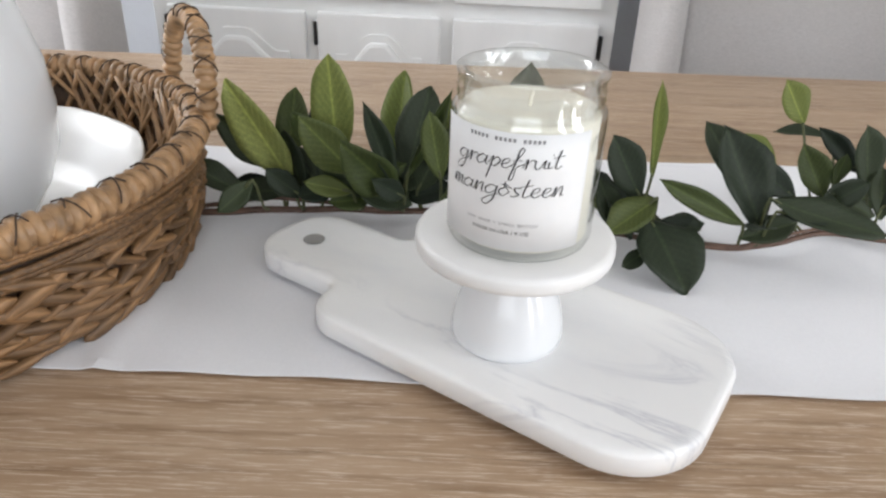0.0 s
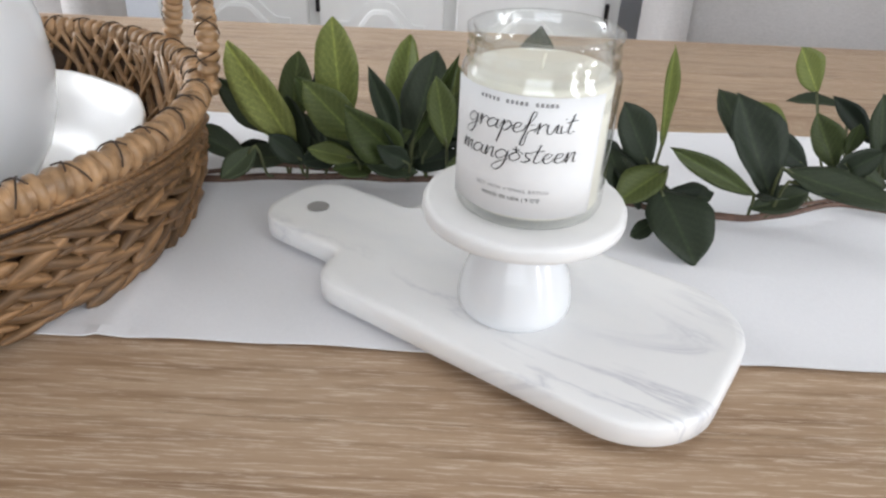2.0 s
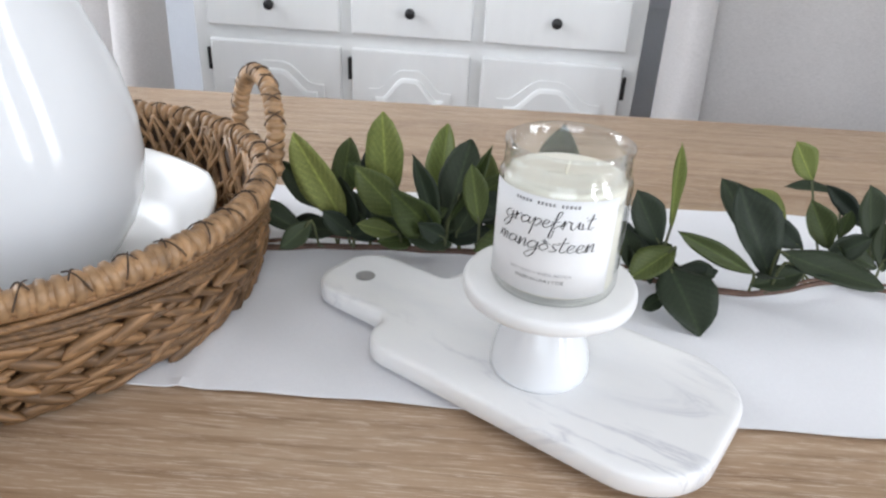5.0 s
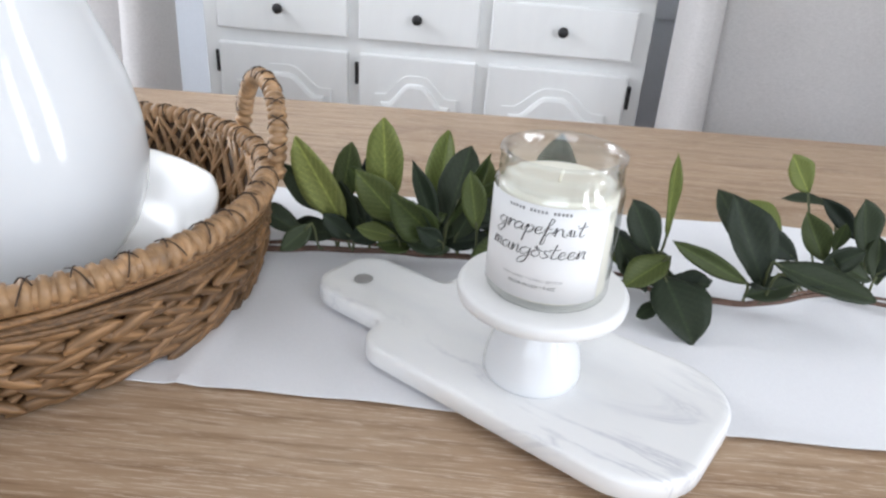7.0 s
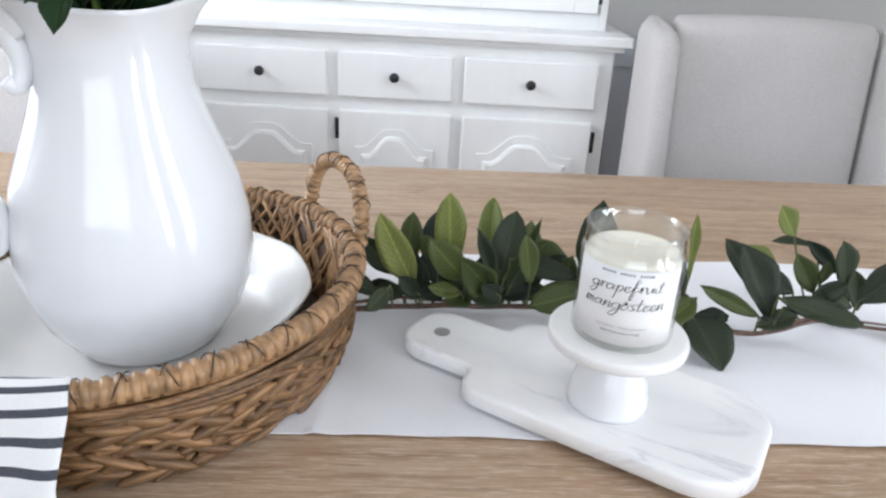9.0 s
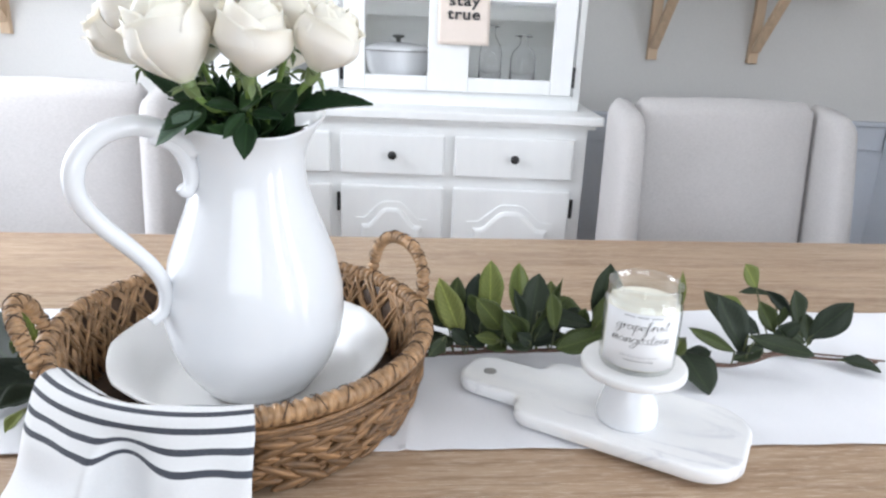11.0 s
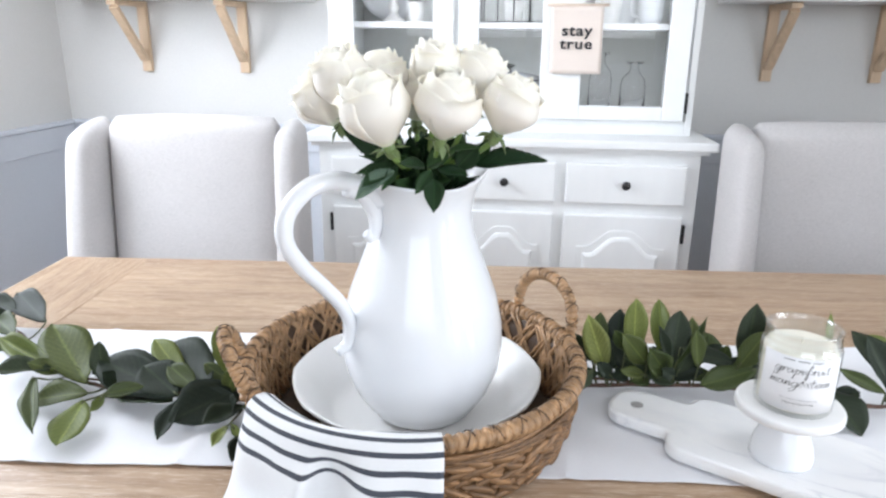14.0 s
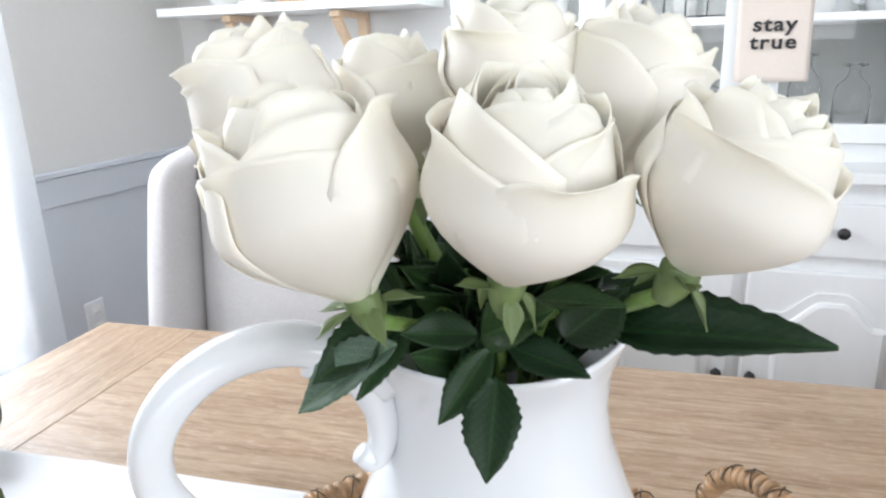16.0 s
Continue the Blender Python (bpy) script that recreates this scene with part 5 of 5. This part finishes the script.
def rose(place, lean, turn, size, openness, seed, depth):
    """A cut rose: place is the middle of its head, lean the way its head points."""
    rnd = random.Random(seed)
    R, H = 0.0300 * size, 0.0635 * size
    up = Vector(lean).normalized()
    quat = Vector((0, 0, 1)).rotation_difference(up)
    base = Vector(place) - up * H * 0.47
    m = Matrix.Translation(base) @ quat.to_matrix().to_4x4() @ Matrix.Rotation(radians(turn), 4, "Z")
    th = empty("rose", m, "cream white rose in open bloom on a green stem", "rose", "roses in the pitcher")
    a = 0.0
    rings = ((3, 1.00, 0.88, 1.35, 0.28, 0.62, 0.22 * openness), (3, 0.945, 0.97, 1.30, 0.26, 0.90, 0.14 * openness), (3, 0.86, 1.01, 1.25, 0.24, 1.15, 0.08 * openness),
             (3, 0.74, 1.02, 1.20, 0.22, 1.30, 0.03), (3, 0.60, 1.03, 1.30, 0.18, 1.35, 0.01), (3, 0.43, 1.03, 1.60, 0.12, 1.1, 0.0), (2, 0.25, 1.02, 2.20, 0.08, 0.5, 0.0))
    for count, rr, hh, wide, arch, close, flare in rings:
        for i in range(count):
            me = petal_mesh(R * rr * rnd.uniform(0.96, 1.04), H * hh * rnd.uniform(0.94, 1.03), wide * rnd.uniform(0.92, 1.1), arch * rnd.uniform(0.8, 1.15), close * rnd.uniform(0.85, 1.15), flare * rnd.uniform(0.3, 1.5), rnd.random())
            ob = new("petal", me)
            ob.parent = th
            ob.matrix_local = Matrix.Rotation(a + i * 2 * math.pi / count + rnd.uniform(-0.12, 0.12), 4, "Z") @ Matrix.Rotation(rnd.uniform(-0.05, 0.07), 4, "Y")
        a += 0.63
    hip = bmesh.new()
    lathe(hip, [(0, -0.012), (0.0032, -0.011), (0.0052, -0.006), (0.0062, 0.0), (0.005, 0.004), (0, 0.005)], 14)
    cal = part("calyx", hip, SEPAL, th, "pale green calyx")
    for i in range(5):
        ob = new("sepal", SEPALS[i % 3])
        ob.parent = cal
        ob.matrix_local = Matrix.Rotation(i * 1.257 + rnd.uniform(-0.2, 0.2), 4, "Z") @ pose(0.003, 0, -0.002, 0, 0, -90) @ pose(0, 0, 0, rnd.uniform(-70, 10), 0, 0) @ Matrix.Diagonal((0.007, 0.016, 0.014, 1))
    foot = Vector((PX + (place[0] - PX) * -0.25, PY + (place[1] - PY) * -0.25, depth))
    inv = m.inverted()
    out = Vector((place[0] - PX, place[1] - PY, 0))
    out *= min(0.42, 0.034 / max(out.length, 0.001))
    neck = Vector((PX, PY, TOP + 0.292)) + out
    top = base - up * 0.008
    pts = [inv @ p for p in spline([top, top.lerp(neck, 0.5), neck, neck.lerp(foot, 0.5), foot], 14)]
    part("stem", tube(bmesh.new(), pts, 0.0027, 8), STALK, th, "fresh green stem")


SEPALS = [leaf_mesh("sepal", b, 0.3, SEPAL, 0.02, 0.8) for b in (0.2, -0.2, 0.4)]
for place, turn, size, openness, dx in (
        ((-0.131, 0.345, 1.121), 20, 1.04, 0.8, (-0.35, -0.15)),
        ((-0.071, 0.347, 1.126), 75, 0.96, 1.0, (0.18, -0.25)),
        ((-0.016, 0.353, 1.126), 130, 0.85, 1.1, (0.45, -0.15)),
        ((-0.163, 0.385, 1.144), 200, 0.92, 1.3, (-0.4, -0.05)),
        ((-0.19, 0.43, 1.122), 260, 0.88, 1.0, (-0.7, 0.05)),
        ((-0.131, 0.425, 1.144), 310, 0.82, 0.6, (-0.05, 0.02)),
        ((-0.08, 0.395, 1.158), 15, 0.75, 1.3, (0.05, -0.05)),
        ((-0.042, 0.4, 1.146), 95, 0.88, 1.0, (0.3, 0.05)),
        ((-0.1, 0.445, 1.126), 160, 0.8, 0.7, (0, 0)),
        ((-0.14, 0.48, 1.12), 40, 0.9, 1.0, (-0.2, 0.4)),
        ((-0.055, 0.485, 1.12), 220, 0.9, 1.0, (0.25, 0.4))):
    rose(place, (dx[0], dx[1], 1), turn, size, openness, turn, TOP + 0.05)

PALE_LEAF = leafy("rose_leaf_underside", (0.13, 0.20, 0.15), (0.17, 0.25, 0.19), 0.5)
LIP_LEAVES = [leaf_mesh("leaf", b, 0.35, PALE_LEAF, 0.02, 1.15, 0.85, 0.04) for b in (-0.35,)]
ROSE_LEAVES = [leaf_mesh("leaf", b, f, ROSELEAF, w, 1.15, 0.85, 0.045) for b, f, w in ((-0.12, 0.35, 0.02), (0.12, 0.28, 0.025), (-0.28, 0.3, 0.02), (0.0, 0.45, 0.02))]


def rose_foliage():
    th = empty("rose_foliage", pose(PX, PY, TOP + 0.27), "dark green serrated rose leaves round the pitcher mouth", "foliage")
    bpy.context.view_layer.update()
    for base, tip, w, pick, face in (
            ((-0.046, 0.392, 1.068), (0.017, 0.362, 1.085), 0.024, 2, (0, -0.75, 1)),
            ((-0.081, 0.366, 1.060), (-0.081, 0.342, 1.036), 0.019, 0, (0, -1, 0.5)),
            ((-0.084, 0.374, 1.067), (-0.098, 0.352, 1.048), 0.013, 1, (0, -1, 0.5)),
            ((-0.078, 0.374, 1.068), (-0.050, 0.362, 1.064), 0.013, 1, (0, -0.9, 0.8)),
            ((-0.088, 0.376, 1.070), (-0.062, 0.362, 1.087), 0.018, 3, (-0.5, -0.8, 0.4)),
            ((-0.090, 0.380, 1.069), (-0.112, 0.362, 1.076), 0.015, 0, (0.3, -0.7, 0.8)),
            ((-0.120, 0.392, 1.070), (-0.146, 0.362, 1.055), 0.020, 0, (-0.3, -1, 0.4)),
            ((-0.118, 0.394, 1.073), (-0.130, 0.360, 1.050), 0.012, 1, (0.7, -1, 0.2)),
            ((-0.125, 0.399, 1.075), (-0.165, 0.382, 1.104), 0.020, 2, (-0.2, -1, 0.3)),
            ((-0.122, 0.404, 1.072), (-0.158, 0.405, 1.090), 0.020, 1, (-0.2, -1, 0.6)),
            ((-0.060, 0.384, 1.068), (-0.040, 0.368, 1.092), 0.020, 0, (0.2, -1, 0.2)),
            ((-0.050, 0.396, 1.072), (-0.028, 0.382, 1.098), 0.016, 1, (0.5, -1, 0.1)),
            ((-0.070, 0.378, 1.084), (-0.040, 0.362, 1.088), 0.012, 1, (0, -0.6, 1))):
        set_leaf(th, base, tip, w, ROSE_LEAVES, pick, face)
    set_leaf(th, (-0.118, 0.374, 1.066), (-0.155, 0.360, 1.046), 0.021, LIP_LEAVES, 0, (-0.1, -0.7, 1))
    rnd = random.Random(5)
    for k in range(120):
        a = rnd.uniform(0, 2 * math.pi) if k < 70 else rnd.uniform(-2.9, -0.3)
        r0, r1 = rnd.uniform(0.005, 0.035), rnd.uniform(0.035, 0.066)
        z0 = TOP + rnd.uniform(0.270, 0.300)
        b = (PX + r0 * math.cos(a), PY + r0 * math.sin(a) * 0.9, z0)
        t = (PX + r1 * math.cos(a + rnd.uniform(-0.5, 0.5)), PY + r1 * math.sin(a) * 0.95, z0 + rnd.uniform(0.006, 0.040))
        set_leaf(th, b, t, rnd.uniform(0.016, 0.026), ROSE_LEAVES, k, (math.cos(a), math.sin(a), rnd.uniform(0.2, 1.0)))
    for k in range(9):
        a = 0.7 * k
        part("stalk", tube(bmesh.new(), [(0.02 * math.cos(a), 0.02 * math.sin(a), -0.02), (0.026 * math.cos(a + 0.2), 0.026 * math.sin(a + 0.2), 0.022), (0.034 * math.cos(a + 0.3), 0.034 * math.sin(a + 0.3), 0.05)], 0.0016, 6), STALK, th)


rose_foliage()


# ---- banner on the hutch ----
def banner():
    y = HU - 0.030
    th = empty("canvas_banner", ROOM @ pose(0.303, y, 1.272), "small blush canvas banner reading stay true", "banner")
    bm = sheet(bmesh.new(), lambda u, v: (-0.074 + 0.148 * u + 0.003 * (v - 0.5), 0.0015 * math.sin(5 * u) + 0.004 * v * (1 - v), -0.188 * v), 14, 14, 0.0014)
    part("cloth", bm, CANVAS, th)
    rod = bmesh.new()
    tube(rod, [(-0.087, 0, 0.003), (0.087, 0, 0.003)], 0.0042, 10)
    part("rod", rod, plain("pale_dowel", (0.70, 0.58, 0.47), 0.6, 0.1, 30), th, "pale wooden dowel")
    part("cord", tube(bmesh.new(), spline([(-0.070, -0.002, 0.006), (0.0, 0.010, 0.128), (0.070, -0.002, 0.006)], 20), 0.0009, 6), CANVAS, th, "thin cotton hanging cord")
    hook = boxed((0, 0.012, 0.130), (0.010, 0.010, 0.016), 0.002)
    part("hook", hook, PAINT, th, "small white hook")

    def on(x, z):
        return (x, -0.0032, z)
    lettering("lettering", "stay", 0.049, INK, lambda x, z: on(x, z - 0.068), th, 0.0012, 0, 1.0, 0.85, 1.12)
    lettering("lettering", "true", 0.049, INK, lambda x, z: on(x, z - 0.105), th, 0.0012, 0, 1.0, 0.85, 1.12)


banner()


# ---- things in the hutch ----
def turned(name, m, profile, material, label, category, part_name="body", n=40, group=""):
    th = empty(name, m, label, category, group)
    bm = bmesh.new()
    lathe(bm, profile, n)
    ob = part(part_name, bm, material, th)
    return th, ob


LOW, UP = 0.9465, SHELVES[0] + 0.0095
CUP = [(0, 0), (0.026, 0), (0.030, 0.003), (0.036, 0.02), (0.038, 0.09), (0.0365, 0.0905), (0.035, 0.088), (0.033, 0.02), (0.025, 0.006), (0, 0.006)]


def mug(m):
    th, _ = turned("mug", m, CUP, CERAMIC, "plain white ceramic mug", "mug", group="white mugs")
    part("handle", tube(bmesh.new(), spline([(-0.036, 0, 0.075), (-0.055, 0, 0.078), (-0.064, 0, 0.055), (-0.055, 0, 0.028), (-0.035, 0, 0.02)], 20), 0.0048, 10), CERAMIC, th)
    return th


first_mug = mug(ROOM @ pose(0.535, 1.97, UP))
copy_thing(first_mug, ROOM @ pose(0.470, 2.06, UP, 0, 0, -30))


def bell_jar(m):
    th, g = turned("glass_bottle", m, [(0, 0), (0.040, 0), (0.044, 0.004), (0.044, 0.085), (0.038, 0.104), (0.018, 0.120), (0.014, 0.126), (0.014, 0.140), (0.030, 0.144), (0.031, 0.147), (0.028, 0.148), (0.012, 0.146), (0.012, 0.126), (0.016, 0.119), (0.036, 0.102), (0.0415, 0.084), (0.0415, 0.006), (0, 0.004)],
                   GLASS, "clear glass bottle with a flat stopper", "bottle", group="glass bottles")
    g.visible_shadow = False
    return th


first_bottle = bell_jar(ROOM @ pose(0.500, 1.97, LOW) @ Matrix.Diagonal((0.9, 0.9, 1.15, 1)))
copy_thing(first_bottle, ROOM @ pose(0.398, 1.975, LOW) @ Matrix.Diagonal((0.9, 0.9, 1.15, 1)))


def tureen():
    th, _ = turned("tureen", ROOM @ pose(0.108, 1.99, LOW), [(0, 0), (0.06, 0), (0.065, 0.006), (0.095, 0.05), (0.103, 0.105), (0.105, 0.108), (0.098, 0.109), (0.09, 0.05), (0, 0.01)], CERAMIC, "white lidded pot with a dark knob", "pot", n=56)
    lid = bmesh.new()
    lathe(lid, [(0.106, 0.1105), (0.107, 0.114), (0.085, 0.124), (0.04, 0.132), (0, 0.134)], 56)
    part("lid", lid, CERAMIC, th)
    rim = bmesh.new()
    lathe(rim, [(0.1066, 0.1085), (0.1076, 0.1095), (0.1066, 0.1105)], 56)
    part("edge", rim, BLACK, th, "dark enamel edge")
    kn = bmesh.new()
    lathe(kn, [(0, 0.132), (0.008, 0.134), (0.007, 0.144), (0.020, 0.150), (0.020, 0.154), (0, 0.157)], 24)
    part("knob", kn, plain("pewter", (0.16, 0.16, 0.15), 0.4, 0.1, metal=0.8), th, "dark metal knob")


tureen()


def succulent(m, pot_r, pot_h, label):
    th, _ = turned("potted_succulent", m, [(0, 0), (pot_r * 0.8, 0), (pot_r, pot_h), (pot_r * 0.92, pot_h), (pot_r * 0.88, pot_h * 0.85), (0, pot_h * 0.85)], CERAMIC_MATT, label, "plant", "pot", group="potted succulents")
    bpy.context.view_layer.update()
    rnd = random.Random(8)
    o = m.translation
    for k in range(22):
        a, e = k * 2.4, 0.35 + 0.9 * rnd.random()
        b = o + Vector((0, 0, pot_h * 0.86))
        t = b + Vector((math.cos(a) * math.cos(e), math.sin(a) * math.cos(e), math.sin(e))) * rnd.uniform(0.030, 0.045)
        set_leaf(th, b, t, 0.010, LEAVES[0], k, (-math.cos(a) * math.sin(e), -math.sin(a) * math.sin(e), math.cos(e)))
    return th


succulent(ROOM @ pose(-0.190, 1.97, UP), 0.026, 0.060, "small green succulent in a white pot")
succulent(ROOM @ pose(0.118, 1.98, UP + 0.006), 0.032, 0.060, "small green succulent in a white pot inside wire terrarium")


def terrarium():
    th = empty("wire_terrarium", ROOM @ pose(0.118, 1.98, UP), "black wire framed glass terrarium", "terrarium")
    w, d, h = 0.098, 0.07, 0.20
    for a in ((-w, -d), (w, -d), (-w, d), (w, d), (0, -d), (-w / 2, -d), (w / 2, -d)):
        part("rod", tube(bmesh.new(), [(a[0], a[1], 0.003), (a[0], a[1], h)], 0.0024, 6), BLACK, th)
    for z in (0.003, h):
        part("ring", tube(bmesh.new(), [(-w, -d, z), (w, -d, z), (w, d, z), (-w, d, z)], 0.003, 6, True), BLACK, th)


terrarium()
turned("candlestick", ROOM @ pose(-0.262, 1.97, UP), [(0, 0), (0.036, 0), (0.037, 0.006), (0.018, 0.018), (0.012, 0.03), (0.019, 0.045), (0.012, 0.06), (0.015, 0.11), (0.010, 0.13), (0.022, 0.15), (0.024, 0.158), (0, 0.158)], CERAMIC_MATT, "white turned ceramic candlestick", "candlestick")
th_plate = empty("round_platter", ROOM @ pose(-0.285, 2.085, UP + 0.108) @ pose(0, 0, 0, 78, 0, 0), "round white platter leaning at the back of the hutch", "platter")
bm_plate = bmesh.new()
lathe(bm_plate, [(0, 0), (0.06, 0), (0.075, 0.006), (0.106, 0.012), (0.107, 0.015), (0.074, 0.010), (0.058, 0.004), (0, 0.004)], 56)
part("dish", bm_plate, CERAMIC, th_plate)
turned("planter", ROOM @ pose(0.405, 1.96, UP), [(0, 0), (0.032, 0), (0.042, 0.085), (0.045, 0.086), (0.045, 0.10), (0.040, 0.10), (0.036, 0.08), (0, 0.078)], CERAMIC_MATT, "white planter with dark contents", "planter")
turned("dark_bowl", ROOM @ pose(0.405, 1.96, UP + 0.100), [(0, 0), (0.03, 0), (0.062, 0.02), (0.064, 0.026), (0.058, 0.026), (0, 0.008)], BLACK, "low black bowl stacked on a white planter", "bowl")

# ---- things on the wall shelf ----
ST = 1.3245
turned("white_crock", ROOM @ pose(-1.304, 2.12, ST), [(0, 0), (0.046, 0), (0.058, 0.05), (0.063, 0.13), (0.058, 0.13), (0.05, 0.02), (0, 0.01)], CERAMIC_MATT, "tall white stoneware crock on the wall shelf", "crock")
turned("small_dish", ROOM @ pose(-1.195, 2.12, ST), [(0, 0), (0.052, 0), (0.056, 0.004), (0.056, 0.014), (0.05, 0.016), (0, 0.016)], CERAMIC_MATT, "flat white dish on the wall shelf", "dish")
turned("small_cup", ROOM @ pose(-1.195, 2.12, ST + 0.016), [(0, 0), (0.032, 0), (0.034, 0.04), (0.030, 0.04), (0.028, 0.006), (0, 0.006)], CERAMIC_MATT, "small white cup standing on a white dish", "cup")
turned("wooden_canister", ROOM @ pose(-1.056, 2.12, ST), [(0, 0), (0.045, 0), (0.047, 0.004), (0.047, 0.085), (0.044, 0.088), (0, 0.088)], BOOKCARD, "brown wooden canister on the wall shelf", "canister")
turned("white_bowl", ROOM @ pose(-0.851, 2.12, ST), [(0, 0), (0.06, 0), (0.066, 0.006), (0.095, 0.06), (0.100, 0.10), (0.095, 0.10), (0.085, 0.05), (0, 0.012)], CERAMIC, "wide white bowl on the wall shelf", "bowl")


# ---- window side ----
def curtain():
    th = empty("sheer_curtain", ROOM @ pose(WALL_W + 0.07, 0.3, 0.02), "long sheer white curtain drawn across bright window", "curtain")
    bm = sheet(bmesh.new(), lambda u, v: (0.022 * math.sin(75 * u + 2 * math.sin(9 * u)) + 0.012 * math.sin(31 * u), -1.25 + 2.43 * u + 0.02 * (1 - v), 2.32 * v), 220, 6)
    part("cloth", bm, SHEERGLOW, th)
    part("rod", tube(bmesh.new(), [(0, -1.35, 2.33), (0, 1.26, 2.33)], 0.011, 12), BLACK, th, "black curtain rod")


def sheer():
    m, t, b = nodes_of("sheer_white_voile")
    n, _ = noise_of(t, 1.0, 2, (300, 900, 60))
    col = ramp(t, n.outputs[0], [(0.3, (0.80, 0.82, 0.84)), (0.7, (0.88, 0.89, 0.90))]).outputs[0]
    d, tr = t.nodes.new("ShaderNodeBsdfDiffuse"), t.nodes.new("ShaderNodeBsdfTranslucent")
    clear = t.nodes.new("ShaderNodeBsdfTransparent")
    for s in (d, tr):
        t.links.new(col, s.inputs[0])
    m1, m2 = t.nodes.new("ShaderNodeMixShader"), t.nodes.new("ShaderNodeMixShader")
    m1.inputs[0].default_value, m2.inputs[0].default_value = 0.65, 0.30
    t.links.new(d.outputs[0], m1.inputs[1])
    t.links.new(tr.outputs[0], m1.inputs[2])
    t.links.new(m1.outputs[0], m2.inputs[1])
    t.links.new(clear.outputs[0], m2.inputs[2])
    t.links.new(m2.outputs[0], t.nodes["Material Output"].inputs[0])
    return m


SHEERGLOW = sheer()
curtain()


def outlet():
    th = empty("wall_outlet", ROOM @ pose(WALL_W + 0.0065, 1.67, 0.38), "white plastic wall outlet plate", "outlet")
    part("plate", boxed((0.003, 0, 0), (0.006, 0.072, 0.115), 0.002), TRIM, th)
    for z in (-0.028, 0.028):
        part("socket", boxed((0.0075, 0, z), (0.004, 0.034, 0.028), 0.003), PAINT, th)


outlet()
